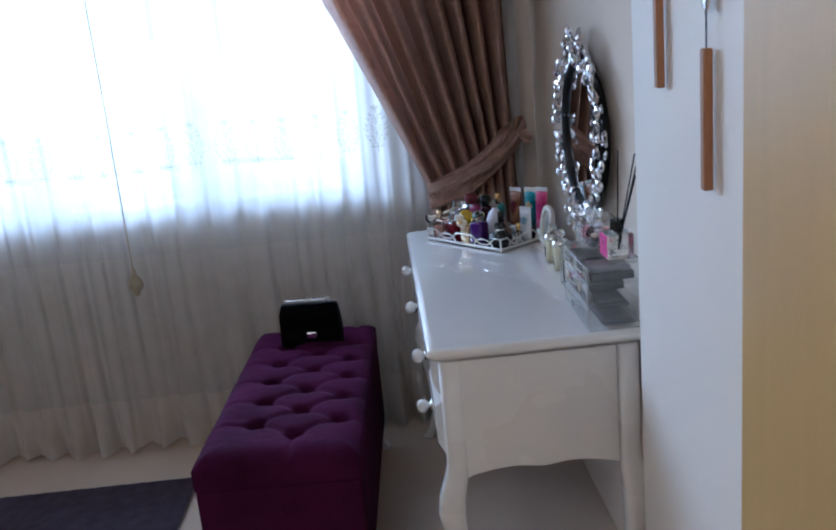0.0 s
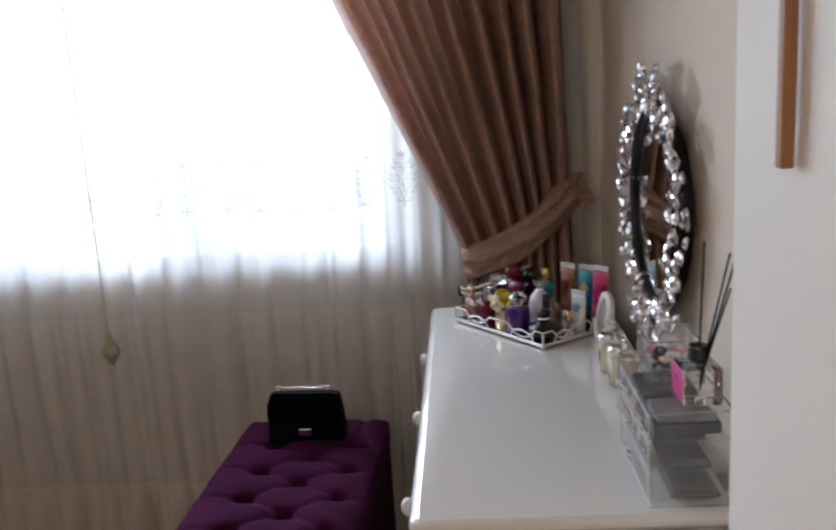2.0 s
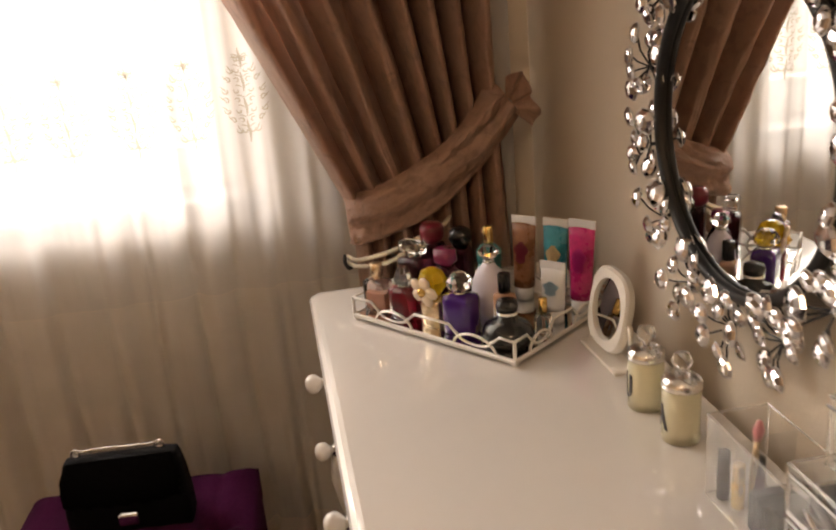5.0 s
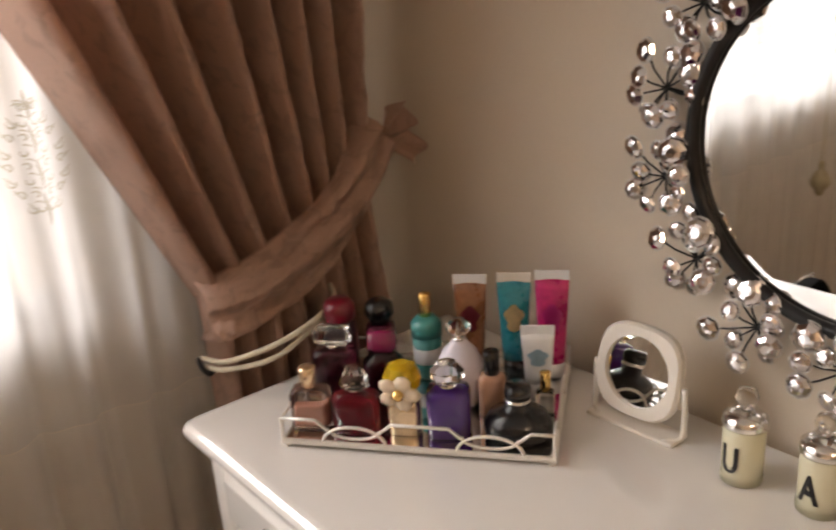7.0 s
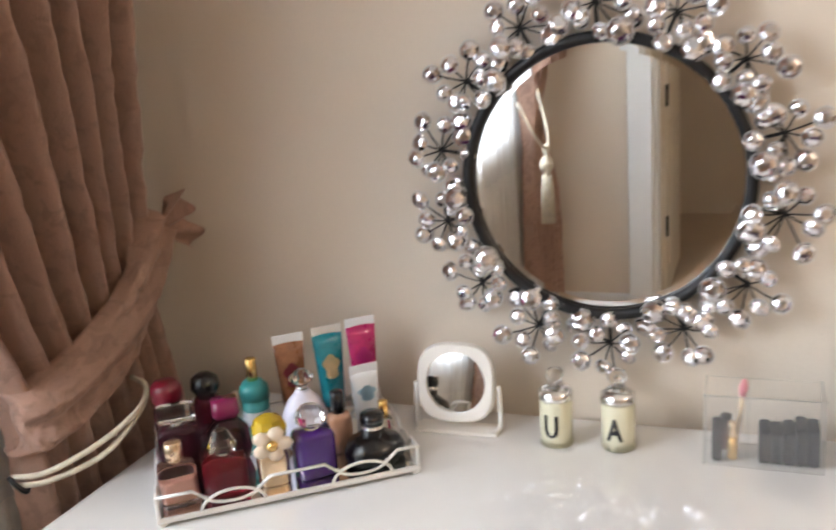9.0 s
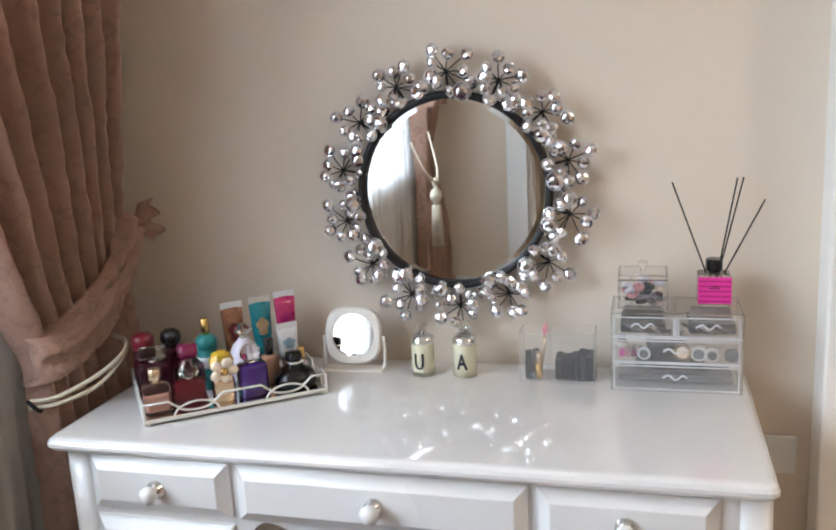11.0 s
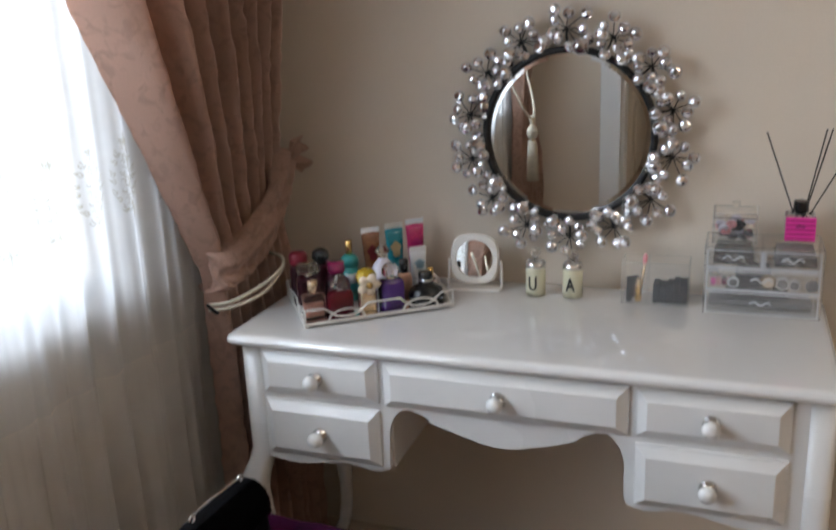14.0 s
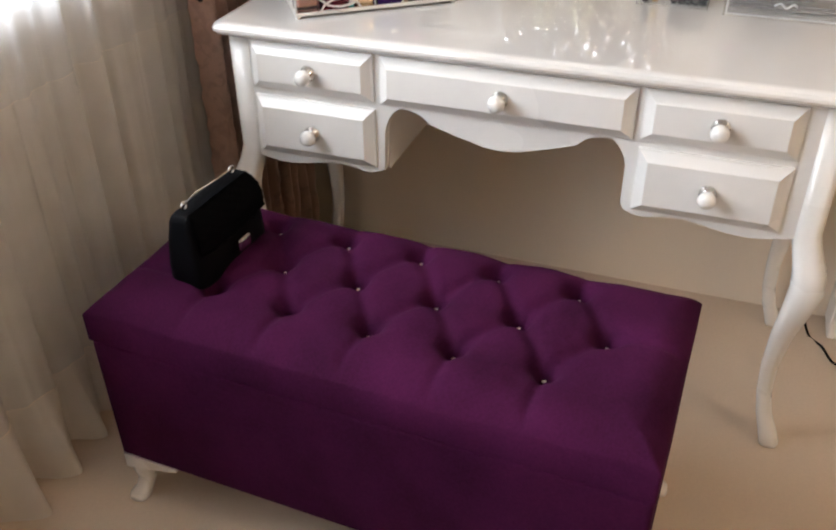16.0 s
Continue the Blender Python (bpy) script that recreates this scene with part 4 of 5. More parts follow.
# ---- tray of perfumes ----
TU, TD = 0.338, 0.235
tray_m = Matrix.Translation((0.221, 3.348, DZ)) @ Matrix.Rotation(math.atan2(-0.798, 0.603), 4, "Z")
tray = thing("vanity_tray", tray_m, "silver vanity tray with a mirrored base and pierced rail", "tray")
part("mirror_base", box(0.003, TU - 0.003, 0.003, TD - 0.003, 0.006, 0.010), M_MIRROR, tray, "mirrored base")
part("base_frame", tube([(0, 0, 0.008), (TU, 0, 0.008), (TU, TD, 0.008), (0, TD, 0.008)], 0.0042, 8, closed=True), M_SILVERPAINT, tray)
for x, y in ((0.004, 0.004), (TU - 0.004, 0.004), (TU - 0.004, TD - 0.004), (0.004, TD - 0.004)):
    part("tray_foot", lathe([(0, 0.006), (0.006, 0.006), (0.007, 0.002), (0.005, 0.0), (0, 0.0)], 12), M_SILVERPAINT, tray, at=pose(x, y, 0))


def rail(length, reps, at):
    """Pierced rail: bent bars joined by pairs of loops."""
    step, H, lo = length / reps, 0.040, 0.009
    bars = [[(0, 0, H), (0.26 * step, 0, H), (0.36 * step, 0, 0.026)]]
    for r in range(reps):
        o = r * step
        bars.append([(o + 0.74 * step, 0, 0.026), (o + 0.84 * step, 0, H), (o + step, 0, H)])
        if r < reps - 1:
            bars[-1] += [(o + 1.26 * step, 0, H), (o + 1.36 * step, 0, 0.026)]
        part("rail_loop", tube([(o + 0.55 * step + 0.24 * step * math.cos(a), 0, lo + 0.024 * math.sin(a)) for a in [math.pi * k / 14 for k in range(15)]], 0.0022, 6), M_SILVERPAINT, tray, smooth=True, at=at)
        part("rail_loop", tube([(o + 0.55 * step + 0.20 * step * math.cos(a), 0, 0.030 - 0.013 * math.sin(a)) for a in [math.pi * k / 14 for k in range(15)]], 0.0022, 6), M_SILVERPAINT, tray, smooth=True, at=at)
    for q in bars:
        part("rail_bar", tube(q, 0.0022, 6), M_SILVERPAINT, tray, smooth=True, at=at)


rail(TU, 2, pose(0, 0, 0))
rail(TU, 2, pose(0, TD, 0))
rail(TD, 2, pose(0, 0, 0, 0, 0, 90))
rail(TD, 2, pose(TU, 0, 0, 0, 0, 90))
for x, y in ((0, 0), (TU, 0), (TU, TD), (0, TD)):
    part("corner_post", tube([(x, y, 0.008), (x, y, 0.041)], 0.0026, 8), M_SILVERPAINT, tray)
ON_TRAY = 0.0102


def on_tray(u, v, turn=0.0):
    return tray_m @ pose(u, v, ON_TRAY, 0, 0, turn)


def bottle(name, u, v, turn, label, pieces):
    """pieces: (part, bmesh, material, smooth)."""
    b = thing(name, on_tray(u, v, turn), label, "perfume bottle", group="perfumes on the tray")
    for nm, bm, m, sm in pieces:
        part(nm, bm, m, b, smooth=sm)
    return b


def block(w, d, h, r=6, z0=0.0, top=0.9):
    return loft([rounded(w * 0.94, d * 0.94, z0, n=24, p=r), rounded(w, d, z0 + 0.003, n=24, p=r), rounded(w, d, z0 + h * 0.86, n=24, p=r), rounded(w * top, d * top, z0 + h * 0.96, n=24, p=r), rounded(w * 0.45, d * 0.45, z0 + h, n=24, p=2)])


def cyl(r, z0, z1, seg=20, c=0.0012):
    return lathe([(0, z0), (r - c, z0), (r, z0 + c), (r, z1 - c), (r - c, z1), (0, z1)], seg)


bottle("perfume_bottle", 0.028, 0.034, 6, "rose-tinted square perfume bottle with a gold cap", [
    ("bottle_body", block(0.048, 0.030, 0.058, 8), M_ROSE, True), ("liquid", box(-0.019, 0.019, -0.010, 0.010, 0.006, 0.036, 0.003), M_PEACH, False), ("collar", cyl(0.008, 0.058, 0.063), M_GOLDPALE, True), ("cap", cyl(0.011, 0.063, 0.086), M_GOLDPALE, True)])
bottle("perfume_bottle", 0.088, 0.036, -4, "dark red perfume bottle with a clear pyramid stopper", [
    ("bottle_body", block(0.056, 0.036, 0.055, 5), M_RED, True), ("collar", cyl(0.010, 0.055, 0.060), M_SILVER, True),
    ("stopper", loft([rounded(0.034, 0.026, 0.060, n=8, p=2), rounded(0.040, 0.030, 0.068, n=8, p=2), rounded(0.018, 0.014, 0.090, n=8, p=2)]), M_CLEAR, False)])
b = bottle("perfume_bottle", 0.150, 0.038, 0, "golden perfume bottle with a cream flower cap", [
    ("bottle_body", block(0.042, 0.030, 0.048, 4), M_GOLDPALE, True), ("cap", lathe([(0, 0.052), (0.014, 0.053), (0.022, 0.066), (0.024, 0.078), (0.018, 0.092), (0.008, 0.097), (0, 0.097)], 9), M_YELLOW, False), ("collar", cyl(0.009, 0.046, 0.053), M_GOLD, True)])
for k in range(5):
    part("petal", lathe([(0, 0.002), (0.006, 0.006), (0.011, 0.015), (0.009, 0.023), (0, 0.029)], 10, squash=(1, 0.45)), M_PETAL, b, smooth=True, at=pose(0, -0.021, 0.064, 12, 0, 0) @ Matrix.Rotation(2 * math.pi * (k + 0.3) / 5, 4, "Y"))
part("petal_center", lathe([(0, -0.005), (0.007, -0.004), (0.008, 0), (0, 0.006)], 12), M_GOLD, b, smooth=True, at=pose(0, -0.028, 0.064, 90, 0, 0))
bottle("perfume_bottle", 0.206, 0.040, 8, "deep purple perfume bottle with a clear faceted stopper", [
    ("bottle_body", block(0.054, 0.040, 0.066, 6), M_PURPLE, True), ("collar", cyl(0.010, 0.064, 0.069), M_SILVER, True),
    ("stopper", lathe([(0, 0.069), (0.013, 0.070), (0.021, 0.078), (0.021, 0.088), (0.012, 0.098), (0, 0.099)], 8), M_CLEAR, False)])
bottle("perfume_bottle", 0.290, 0.048, 0, "black dome-shaped perfume bottle with a silver band", [
    ("bottle_body", lathe([(0, 0.0), (0.036, 0.0), (0.042, 0.006), (0.042, 0.018), (0.036, 0.030), (0.024, 0.037), (0.017, 0.040), (0.017, 0.046), (0, 0.046)], 32, squash=(1, 0.85)), M_BLACKGLOSS, True),
    ("band", cyl(0.0165, 0.046, 0.052), M_SILVER, True), ("cap", lathe([(0, 0.052), (0.016, 0.052), (0.017, 0.060), (0.015, 0.068), (0, 0.070)], 24), M_BLACKGLOSS, True)])
bottle("foundation_bottle", 0.252, 0.092, 0, "beige foundation bottle with a black pump cap", [
    ("bottle_body", block(0.034, 0.026, 0.058, 5), M_SKIN, True), ("cap", cyl(0.010, 0.058, 0.090), M_BLACKGLOSS, True)])
bottle("perfume_bottle", 0.208, 0.112, 0, "frosted lilac egg-shaped perfume bottle with a crystal stopper", [
    ("bottle_body", lathe([(0, 0.0), (0.022, 0.0), (0.030, 0.012), (0.034, 0.034), (0.031, 0.060), (0.022, 0.080), (0.012, 0.090), (0.010, 0.094), (0, 0.094)], 32, squash=(1, 0.8)), M_LILAC, True),
    ("collar", cyl(0.009, 0.094, 0.099), M_SILVER, True), ("stopper", lathe([(0, 0.099), (0.008, 0.100), (0.017, 0.108), (0.017, 0.114), (0.008, 0.122), (0, 0.123)], 8), M_CLEAR, False)])
bottle("perfume_bottle", 0.034, 0.118, 0, "dark plum square perfume bottle with a clear flat stopper", [
    ("bottle_body", block(0.056, 0.034, 0.072, 8), M_PLUM, True), ("neck", cyl(0.009, 0.070, 0.078), M_SILVER, True), ("stopper", box(-0.025, 0.025, -0.013, 0.013, 0.078, 0.102, 0.006, 2), M_CLEAR, False)])
bottle("perfume_bottle", 0.100, 0.128, 5, "plum perfume bottle with a berry-coloured cap", [
    ("bottle_body", loft([rounded(0.050, 0.036, 0.0, n=24, p=3), rounded(0.062, 0.042, 0.02, n=24, p=3), rounded(0.056, 0.038, 0.05, n=24, p=3), rounded(0.024, 0.022, 0.068, n=24, p=2)]), M_PLUM, True),
    ("cap", loft([rounded(0.034, 0.026, 0.068, n=20, p=4), rounded(0.040, 0.030, 0.074, n=20, p=4), rounded(0.036, 0.028, 0.094, n=20, p=4)]), M_BERRY, True)])
bottle("perfume_bottle", 0.024, 0.182, 0, "dark perfume bottle with a deep red round cap", [
    ("bottle_body", block(0.044, 0.034, 0.082, 4), M_PLUM, True), ("cap", lathe([(0, 0.080), (0.016, 0.080), (0.022, 0.088), (0.022, 0.106), (0.016, 0.114), (0, 0.115)], 20), M_DEEPRED, True)])
bottle("perfume_bottle", 0.078, 0.196, 0, "dark perfume bottle with a round black cap", [
    ("bottle_body", block(0.040, 0.034, 0.076, 4), M_PLUM, True), ("cap", lathe([(0, 0.076), (0.014, 0.077), (0.021, 0.090), (0.019, 0.104), (0.010, 0.111), (0, 0.112)], 20), M_BLACKGLOSS, True)])
bottle("mist_bottle", 0.146, 0.190, 0, "teal spray bottle with a gold cap", [
    ("bottle_body", lathe([(0, 0), (0.019, 0), (0.020, 0.004), (0.020, 0.062), (0, 0.062)], 24), M_TEAL, True), ("label_band", cyl(0.0205, 0.022, 0.046, 24), M_WHITETUBE, True),
    ("shoulder", lathe([(0, 0.060), (0.0215, 0.062), (0.0215, 0.080), (0.013, 0.090), (0, 0.090)], 24), M_TEAL, True), ("cap", cyl(0.0085, 0.090, 0.124), M_GOLD, True)])
bottle("nail_polish", 0.318, 0.100, 0, "small clear bottle with a gold cap", [
    ("bottle_body", block(0.024, 0.022, 0.034, 4), M_CLEAR, True), ("cap", cyl(0.007, 0.034, 0.060), M_GOLD, True)])


def squeeze_tube(u, v, turn, h, w, body_m, crimp_m, label, band_m, z_world=None, lean=0):
    """A tube standing on its cap: oval cap below, flat crimped end above."""
    t = thing("cream_tube", tray_m @ pose(u, v, ON_TRAY, lean, 0, turn), label, "cream tube", group="tubes on the tray")
    part("cap", lathe([(0, 0), (0.015, 0), (0.016, 0.002), (0.016, 0.022), (0, 0.022)], 24), M_WHITETUBE if crimp_m is M_WHITETUBE else M_BLACKGLOSS, t, smooth=True)
    rows = []
    for k in range(9):
        f = k / 8
        rows.append(rounded(0.034 + (w - 0.034) * f, 0.030 * (1 - f) ** 0.7 + 0.003, 0.022 + (h - 0.034) * f, n=24, p=2.4))
    part("tube_body", loft(rows), body_m, t, smooth=True)
    part("crimp", box(-w / 2, w / 2, -0.0015, 0.0015, h - 0.014, h, 0.0006, 1), crimp_m, t)
    def spot(a, r):
        px, pz = 0.012 * r * math.cos(2 * math.pi * a) * (1 + 0.25 * math.sin(10 * math.pi * a)), 0.55 + 0.17 * r * math.sin(2 * math.pi * a)
        hw, hd = (0.034 + (w - 0.034) * pz) / 2, (0.030 * (1 - pz) ** 0.7 + 0.003) / 2
        return (px, -hd * max(0.0, 1 - (abs(px) / hw) ** 2.4) ** (1 / 2.4) - 0.0012, 0.022 + (h - 0.034) * pz)
    part("print", sheet(spot, 24, 4, 0.0004), band_m, t, "printed motif")
    return t


squeeze_tube(0.206, 0.205, 4, 0.144, 0.047, M_BROWNTUBE, M_WHITETUBE, "brown cream tube with a white crimped end", M_DEEPRED, lean=-3)
squeeze_tube(0.266, 0.210, 4, 0.146, 0.047, M_TEALTUBE, M_SILVERPAINT, "teal cream tube with a flower print", M_SAND, lean=-3)
squeeze_tube(0.318, 0.206, 4, 0.152, 0.047, M_PINKTUBE, M_WHITETUBE, "hot pink cream tube with a pale crimped end", M_MAGENTA, lean=-3)
squeeze_tube(0.304, 0.150, 6, 0.100, 0.044, M_WHITETUBE, M_WHITETUBE, "small white cream tube with a blue print", M_PALEBLUE)


# ---- white swivel mirror ----
sw = thing("swivel_mirror", Matrix.Translation((0.566, 3.067, DZ)) @ pose(0, 0, 0, 0, 0, 2) @ Matrix.Scale(0.95, 4), "small white plastic swivel mirror on a stand", "mirror")
part("stand", tube(curve_points([(0.0, 0.066, 0.075), (0.0, 0.068, 0.03), (-0.004, 0.066, 0.006), (-0.02, 0.05, 0.004)], 12), 0.004, 8), M_CREAM, sw, smooth=True)
part("stand", tube(curve_points([(0.0, -0.066, 0.075), (0.0, -0.068, 0.03), (-0.004, -0.066, 0.006), (-0.02, -0.05, 0.004)], 12), 0.004, 8), M_CREAM, sw, smooth=True)
part("stand_base", box(-0.024, 0.014, -0.066, 0.066, 0.0, 0.006, 0.002), M_CREAM, sw)
head_m = pose(0.0, 0, 0.078, 0, 11, 0)


def face_ring(w, h, x, n=48, p=3.0):
    return [(x, a, b) for a, b, _ in rounded(w, h, 0, n=n, p=p)]


def disc_ring(r, x, n=48):
    return [(x, r * math.cos(2 * math.pi * (k + 0.5) / n), r * math.sin(2 * math.pi * (k + 0.5) / n)) for k in range(n)]


part("mirror_head", loft([disc_ring(0.0465, -0.0005), disc_ring(0.0475, -0.008), face_ring(0.118, 0.118, -0.008), face_ring(0.124, 0.124, -0.004), face_ring(0.124, 0.124, 0.004), face_ring(0.110, 0.110, 0.009)]), M_CREAM, sw, smooth=False, at=head_m)
part("mirror_glass", loft([disc_ring(0.047, -0.0035), disc_ring(0.047, -0.002)]), M_MIRROR, sw, at=head_m)


# ---- two lettered bottles ----
for y, ch, x, turn in ((2.917, "U", 0.552, -6), (2.832, "A", 0.558, -5)):
    jb = thing("lettered_bottle", Matrix.Translation((x, y, DZ)) @ pose(0, 0, 0, 0, 0, turn) @ Matrix.Diagonal((0.86, 0.86, 0.88, 1)), "round glass bottle of pale yellow liquid with a letter %s" % ch, "bottle", group="lettered bottles")
    part("bottle_body", lathe([(0, 0), (0.024, 0), (0.0265, 0.003), (0.0265, 0.072), (0.024, 0.078), (0.012, 0.081), (0, 0.081)], 32), M_WAX, jb, smooth=True)
    part("glass_foot", lathe([(0, 0.0005), (0.0268, 0.001), (0.0272, 0.004), (0.0270, 0.010), (0.0266, 0.0105), (0, 0.0105)], 32), M_CLEAR, jb, smooth=True)
    part("lid", lathe([(0, 0.078), (0.0275, 0.078), (0.0285, 0.081), (0.0275, 0.090), (0.020, 0.096), (0.008, 0.099), (0, 0.099)], 32), M_SILVER, jb, "silver lid", smooth=True)
    part("ball_stopper", lathe([(0, 0.099), (0.005, 0.099), (0.005, 0.103), (0.011, 0.107), (0.0145, 0.116), (0.011, 0.126), (0, 0.130)], 20), M_CLEAR, jb, "clear glass ball", smooth=True)
    letters(ch, 0.050, M_INK, jb, Matrix.Translation((-0.0272, 0, 0.036)) @ pose(0, 0, 0, 90, 0, -90), 0.0265, 0.72)


# ---- open acrylic box with brushes and sponges ----
def acrylic_case(parent, x0, x1, y0, y1, z0, z1, t=0.003, lid=False):
    for nm, b in (("front_panel", (x0, x0 + t, y0, y1, z0, z1)), ("side_panel", (x0 + t, x1 - t, y0, y0 + t, z0, z1)), ("side_panel", (x0 + t, x1 - t, y1 - t, y1, z0, z1)), ("bottom_panel", (x0 + t, x1 - t, y0 + t, y1 - t, z0, z0 + t))):
        p = part(nm, box(*b, 0.0006, 1), M_ACRYLIC, parent)
        p.visible_shadow = False
    if lid:
        p = part("lid_panel", box(x0 - 0.002, x1 + 0.002, y0 - 0.002, y1 + 0.002, z1, z1 + t, 0.0008, 1), M_ACRYLIC, parent)
        p.visible_shadow = False


def case_edges(parent, x0, x1, y0, y1, z0, z1, r=0.0012):
    """Polished edges of a clear case, which catch the light."""
    bm = bmesh.new()
    for z in (z0, z1):
        tube([(x0, y0, z), (x1, y0, z), (x1, y1, z), (x0, y1, z)], r, 5, bm, closed=True)
    for x in (x0, x1):
        for y in (y0, y1):
            tube([(x, y, z0), (x, y, z1)], r, 5, bm)
    p = part("polished_edges", bm, M_CLEAR, parent)
    p.visible_shadow = False


ab = thing("brush_box", pose(0.530, 2.648, DZ), "open clear acrylic box for make-up tools", "box")
acrylic_case(ab, 0.0, 0.070, -0.072, 0.072, 0.0, 0.098)
p = part("divider", box(0.003, 0.067, 0.016, 0.019, 0.003, 0.095), M_ACRYLIC, ab)
case_edges(ab, 0.001, 0.069, -0.071, 0.071, 0.001, 0.097)
sp = thing("black_sponge", pose(0.565, 2.618, DZ + 0.0032), "black sponges packed in the acrylic box", "sponge")
bm = bmesh.new()
for k in range(5):
    box(-0.026, 0.020, -0.038 + k * 0.0145, -0.0236 + k * 0.0145, 0.0, 0.042 + 0.008 * (k < 2) + 0.002 * ((k * 7) % 3), 0.004, 2, bm)
part("sponge", bm, M_DARKFOAM, sp)
for (x, y, h, m, r, nm, lb) in ((0.012, 0.055, 0.058, M_BLACKGLOSS, 0.007, "mascara", "black mascara tube"), (0.018, 0.036, 0.052, M_GOLD, 0.007, "lipstick", "gold lipstick case"), (0.045, 0.045, 0.050, M_PLUM, 0.008, "lipstick", "dark lipstick case")):
    t = thing(nm, pose(0.530 + x, 2.648 + y, DZ + 0.0032), lb + " standing in the acrylic box", "make-up")
    part("case", cyl(r, 0, h * 0.6), m, t, smooth=True)
    part("cap", cyl(r * 0.92, h * 0.6, h), M_BLACKGLOSS if m is not M_GOLD else M_GOLDPALE, t, smooth=True)
br = thing("make_up_brush", pose(0.530 + 0.030, 2.648 + 0.034, DZ + 0.004, 6, 0, 0), "slim gold make-up brush with pink bristles leaning in the box", "brush")
part("brush_handle", tube([(0, 0.0, 0.0), (0, 0, 0.05), (0, 0, 0.085)], [0.002, 0.0035, 0.003], 8), M_GOLDPALE, br, smooth=True)
part("bristles", lathe([(0, 0.083), (0.004, 0.084), (0.006, 0.096), (0.003, 0.106), (0, 0.108)], 12), M_PINKSOFT, br, smooth=True)


# ---- clear drawer chest ----
CHX, CHY, CW, CD, CHH = 0.510, 2.431, 0.114, 0.118, 0.146
ch = thing("acrylic_organizer", pose(CHX, CHY, DZ), "clear acrylic make-up organizer with four drawers", "organizer")
acrylic_case(ch, 0.0, CD, -CW, CW, 0.0, CHH, 0.003, lid=True)
case_edges(ch, 0.0, CD, -CW, CW, 0.001, CHH + 0.002, 0.0017)
for z in (0.052, 0.100):
    part("shelf", box(0.003, CD - 0.003, -CW + 0.003, CW - 0.003, z, z + 0.003), M_ACRYLIC, ch).visible_shadow = False
    part("shelf_edge", tube([(0.0, -CW + 0.002, z + 0.0015), (0.0, CW - 0.002, z + 0.0015)], 0.0018, 6), M_EDGE, ch, "white polished shelf edge").visible_shadow = False
part("divider", box(0.003, CD - 0.003, -0.0015, 0.0015, 0.103, CHH - 0.002), M_ACRYLIC, ch).visible_shadow = False
part("divider_edge", tube([(0.0, 0.0, 0.104), (0.0, 0.0, CHH - 0.003)], 0.0018, 6), M_EDGE, ch).visible_shadow = False
for y0, y1, z0, z1 in ((-CW + 0.005, CW - 0.005, 0.005, 0.049), (-CW + 0.005, CW - 0.005, 0.057, 0.097), (-CW + 0.005, -0.004, 0.106, 0.141), (0.004, CW - 0.005, 0.106, 0.141)):
    d = part("drawer", box(-0.004, -0.001, y0, y1, z0, z1, 0.0006, 1), M_ACRYLIC, ch)
    d.visible_shadow = False
    yc, zc = (y0 + y1) / 2, (z0 + z1) / 2 + 0.003
    part("drawer_pull", tube(curve_points([(-0.005, yc - 0.020, zc - 0.002), (-0.013, yc - 0.012, zc + 0.006), (-0.011, yc, zc - 0.003), (-0.013, yc + 0.012, zc + 0.006), (-0.005, yc + 0.022, zc - 0.002)], 16), 0.0019, 8), M_EDGE, d, "curved clear pull", smooth=True)
    bmx = bmesh.new()
    for zz in (z0, z1):
        tube([(-0.0025, y0, zz), (-0.0025, y1, zz)], 0.0013, 5, bmx)
    for yy in (y0, y1):
        tube([(-0.0025, yy, z0), (-0.0025, yy, z1)], 0.0013, 5, bmx)
    part("drawer_edge", bmx, M_EDGE, d).visible_shadow = False
rng = random.Random(3)
# flat palettes and cases
for nm, y0, y1, z, tall, back, m0, m1, lb in (
        ("palette", -0.055, 0.072, 0.030, 0.016, 0.03, M_BLACKGLOSS, M_BLACK, "wide flat black palette in the bottom clear drawer"),
        ("palette", -0.104, 0.104, 0.0085, 0.012, 0.03, M_GREYCASE, M_GREYCASE, "thin grey palette in the bottom clear drawer"),
        ("compact", -0.020, 0.052, 0.0605, 0.030, 0.025, M_BLACK, M_GREYCASE, "grey compact in the clear drawer"),
        ("palette", -0.103, -0.022, 0.1085, 0.029, 0.008, M_BLACK, M_GREYCASE, "dark palette in the clear drawer"),
        ("palette", 0.018, 0.098, 0.1085, 0.029, 0.008, M_BLACK, M_BLACKGLOSS, "black palette in the clear drawer")):
    pl = thing(nm, pose(CHX, CHY, DZ + z), lb, "make-up")
    part("case", box(back, 0.104, y0, y1, 0.0, tall * 0.6, 0.003), m0, pl)
    part("cover", box(back + 0.004, 0.098, y0 + 0.004, y1 - 0.004, tall * 0.6 + 0.0003, tall, 0.003), m1, pl)
# round compacts on edge
for y, r, m in ((-0.012, 0.0165, M_GOLDPALE), (-0.040, 0.0145, M_SILVERPAINT), (-0.063, 0.0125, M_SILVERPAINT), (-0.096, 0.0125, M_GREYCASE), (0.056, 0.0120, M_WHITETUBE)):
    t = thing("round_compact", pose(CHX + 0.012, CHY + y, DZ + 0.0582 + r), "round powder compact standing in the clear drawer", "make-up", group="compacts in the drawer")
    part("case", lathe([(0, 0), (r * 0.92, 0), (r, 0.002), (r, 0.007), (r * 0.9, 0.009), (0, 0.009)], 24), m, t, smooth=False, at=pose(0, 0, 0, 0, -90, 0))
    part("pan", lathe([(0, 0.0092), (r * 0.68, 0.0092), (r * 0.66, 0.0104), (0, 0.0104)], 24), M_GREYCASE if m is not M_GOLDPALE else M_PETAL, t, at=pose(0, 0, 0, 0, -90, 0))
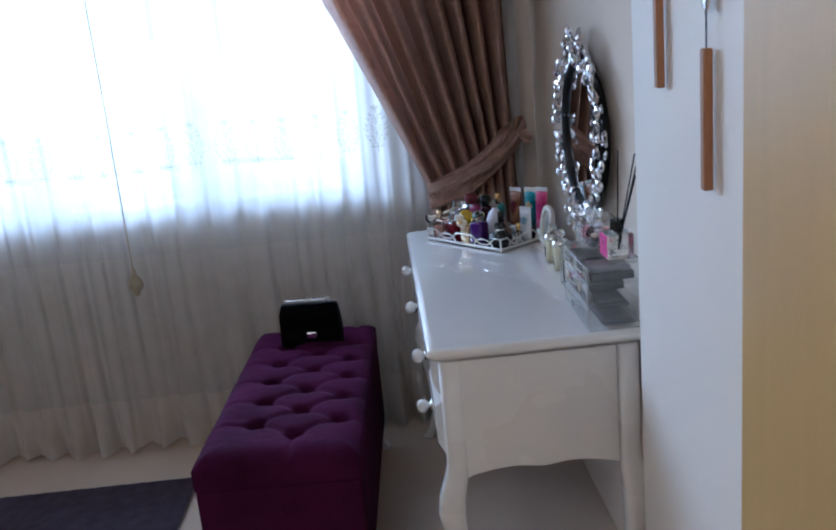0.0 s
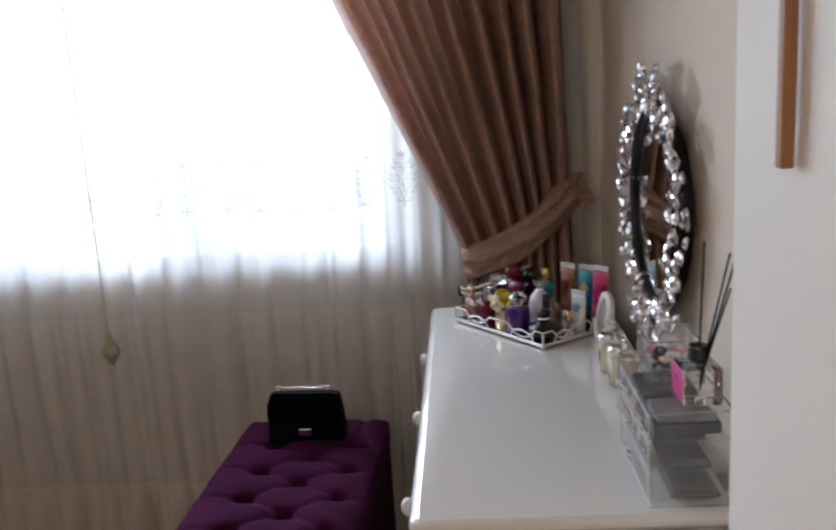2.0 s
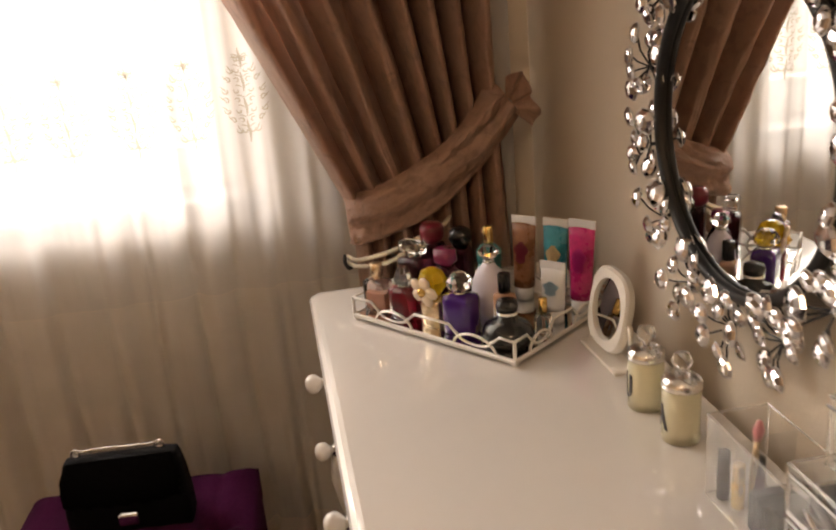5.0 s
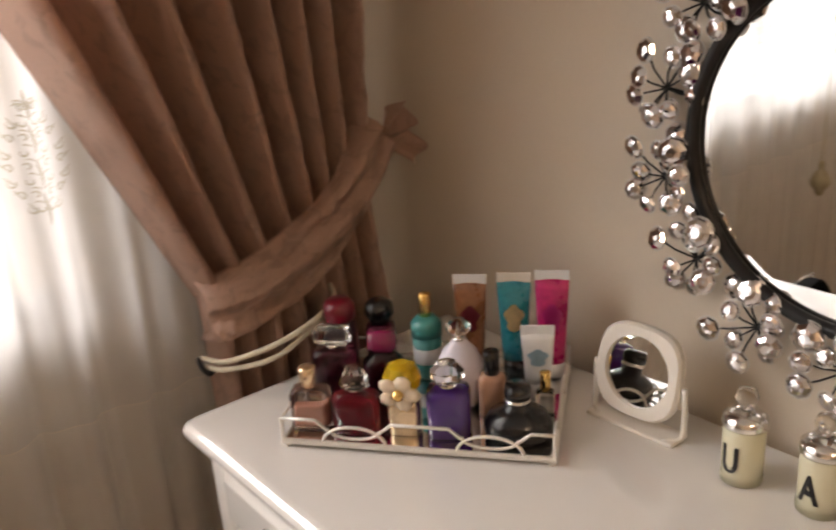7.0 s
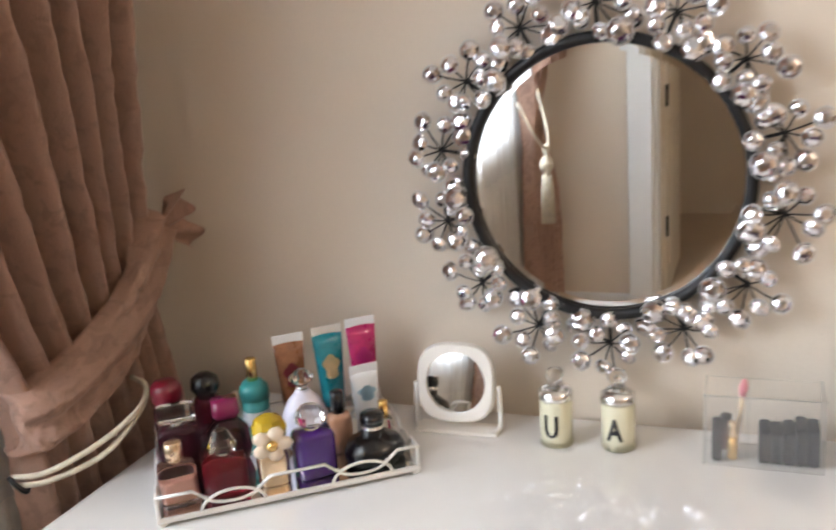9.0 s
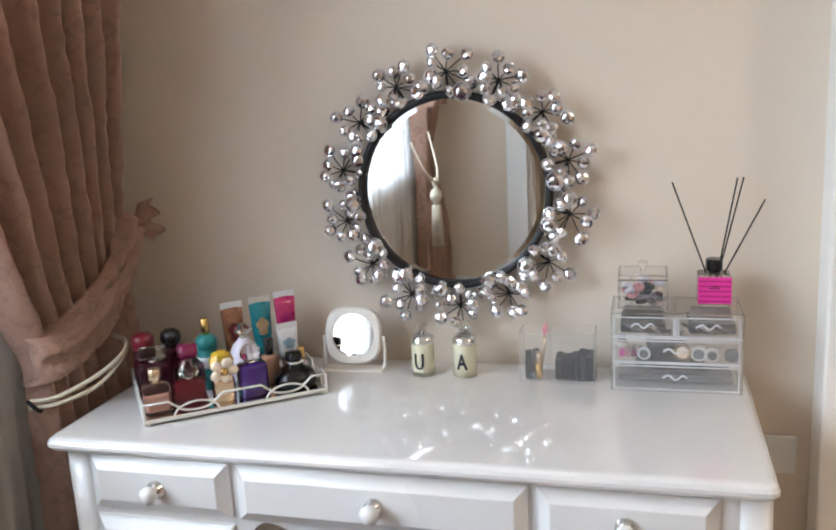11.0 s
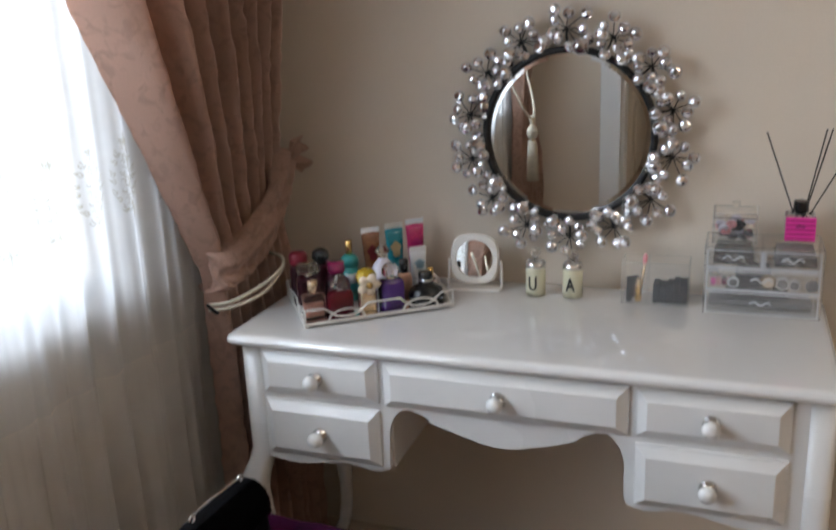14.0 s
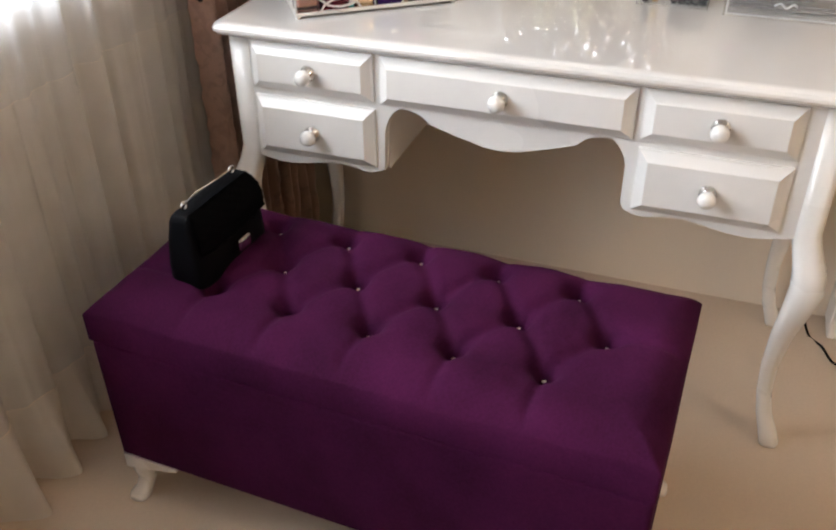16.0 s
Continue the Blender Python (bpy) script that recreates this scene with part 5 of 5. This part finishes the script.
for k in range(5):
    m = (M_PINKSOFT, M_BERRY, M_PINKSOFT, M_HOTPINK, M_SILVER)[k]
    t = thing("lipstick", pose(CHX + 0.008, CHY + 0.064 + 0.0105 * k - (0.010 if k > 3 else 0), DZ + 0.0560 + (0.0200 if k > 3 else 0)), "small pink lipstick lying in the clear drawer", "make-up", group="lipsticks in the drawer")
    part("case", cyl(0.0095 if k > 3 else 0.0050 + 0.0002 * k, 0.0, 0.035), m, t, smooth=True, at=pose(0.0, 0, 0.0105, 0, 90, 0))
    part("cap", cyl(0.0045, 0.035, 0.055), M_SILVER, t, smooth=True, at=pose(0.0, 0, 0.0105, 0, 90, 0))
# loose brushes in the top drawers
for k in range(6):
    y = (0.022, 0.040, 0.070, -0.030, -0.055, -0.085)[k]
    t = thing("make_up_pencil", pose(CHX + 0.004, CHY + y, DZ + 0.1125, 0, 0, 0), "dark make-up pencil in the clear drawer", "make-up", group="pencils in the drawer")
    part("barrel", tube([(0.0, -0.012, 0.0), (0.004, 0.020, 0.012 + 0.004 * (k % 2))], 0.0030, 8), (M_BLACKGLOSS, M_SILVER, M_GREYCASE)[k % 3], t, smooth=True)

BOXX, BOXY, BOXZ = 0.535, 2.490, DZ + CHH + 0.0032
lb_ = thing("lidded_box", pose(BOXX, BOXY, BOXZ), "clear lidded acrylic box of cotton and hair ties", "box")
acrylic_case(lb_, 0.0, 0.080, -0.043, 0.043, 0.0, 0.062, 0.0028, lid=True)
case_edges(lb_, 0.0, 0.080, -0.043, 0.043, 0.001, 0.063, 0.0016)
part("lid_rim", tube([(-0.002, -0.044, 0.055), (-0.002, 0.044, 0.055)], 0.0013, 6), M_GREYCASE, lb_, "thin grey rim under the lid")
part("lid_knob", lathe([(0, 0.065), (0.005, 0.065), (0.004, 0.070), (0.009, 0.076), (0.009, 0.081), (0, 0.085)], 14), M_CLEAR, lb_, "clear lid knob", at=pose(0.04, 0, 0), smooth=True)
for k in range(32):
    m = (M_PLUM, M_PINKSOFT, M_GREYCASE, M_LILAC)[k % 4] if k < 18 else (M_LILAC, M_PETAL, M_BLACK, M_LILAC, M_PINKSOFT)[k % 5]
    cx, cy, cz = rng.uniform(0.014, 0.062), rng.uniform(-0.030, 0.030), 0.008 + 0.0075 * (k // 6)
    t = thing("hair_tie", pose(BOXX + cx, BOXY + cy, BOXZ + cz, rng.uniform(-30, 30), rng.uniform(-30, 30), 0), "small soft hair tie in the clear box", "hair tie", group="hair ties")
    part("loop", tube([(0.007 * math.cos(a), 0.007 * math.sin(a), 0) for a in [2 * math.pi * i / 10 for i in range(10)]], 0.0045, 6, closed=True), m, t, smooth=True)

# ---- reed diffuser ----
rd = thing("reed_diffuser", pose(0.588, 2.363, BOXZ) @ Matrix.Diagonal((0.94, 0.94, 0.96, 1)), "pink square reed diffuser with black sticks", "diffuser")
part("bottle_body", box(-0.031, 0.031, -0.031, 0.031, 0.0, 0.060, 0.005, 3), M_CLEAR, rd)
part("card", box(-0.0325, -0.0315, -0.031, 0.031, 0.006, 0.058, 0.0004, 1), M_HOTPINK, rd, "hot pink striped label")
for k in range(5):
    part("stripe", box(-0.0332, -0.0328, -0.030, 0.030, 0.0095 + k * 0.0098, 0.0130 + k * 0.0098), M_MAGENTA, rd)
for z, w in ((0.036, 0.010), (0.040, 0.006)):
    part("printed_mark", box(-0.0338, -0.0334, -w, w, z, z + 0.002), M_INK, rd)
part("cap", lathe([(0, 0.060), (0.009, 0.060), (0.009, 0.064), (0.0155, 0.065), (0.0160, 0.068), (0.0160, 0.086), (0.0150, 0.088), (0, 0.088)], 24), M_BLACKGLOSS, rd, "black collar", smooth=False)
for dx, dy, dz in ((0.030, 0.080, 0.232), (0.034, -0.042, 0.238), (0.040, -0.054, 0.238), (0.020, -0.092, 0.198)):
    part("stick", tube([(0, 0, 0.02), (dx, dy, dz)], 0.0016, 6), M_BLACK, rd)

# ---- wall socket and a cable on the floor ----
so = thing("wall_socket", pose(WALL_X, 2.235, 0.60), "white plastic wall socket", "socket")
part("plate", box(-0.010, -0.0005, -0.040, 0.040, -0.040, 0.040, 0.004), M_SOCKET, so)
part("insert", lathe([(0, 0), (0.021, 0), (0.021, 0.003), (0, 0.003)], 24), M_SOCKET, so, at=pose(-0.0098, 0, 0, 0, -90, 0))
cb = thing("floor_cable", pose(0.535, 2.19, 0), "thin black cable lying by the wall", "cable")
part("wire", tube(curve_points([(0.05, 0.06, 0.10), (0.04, 0.02, 0.004), (0.0, -0.01, 0.004), (-0.06, -0.04, 0.004), (-0.02, -0.10, 0.004)], 20), 0.003, 6), M_BLACK, cb, smooth=True)
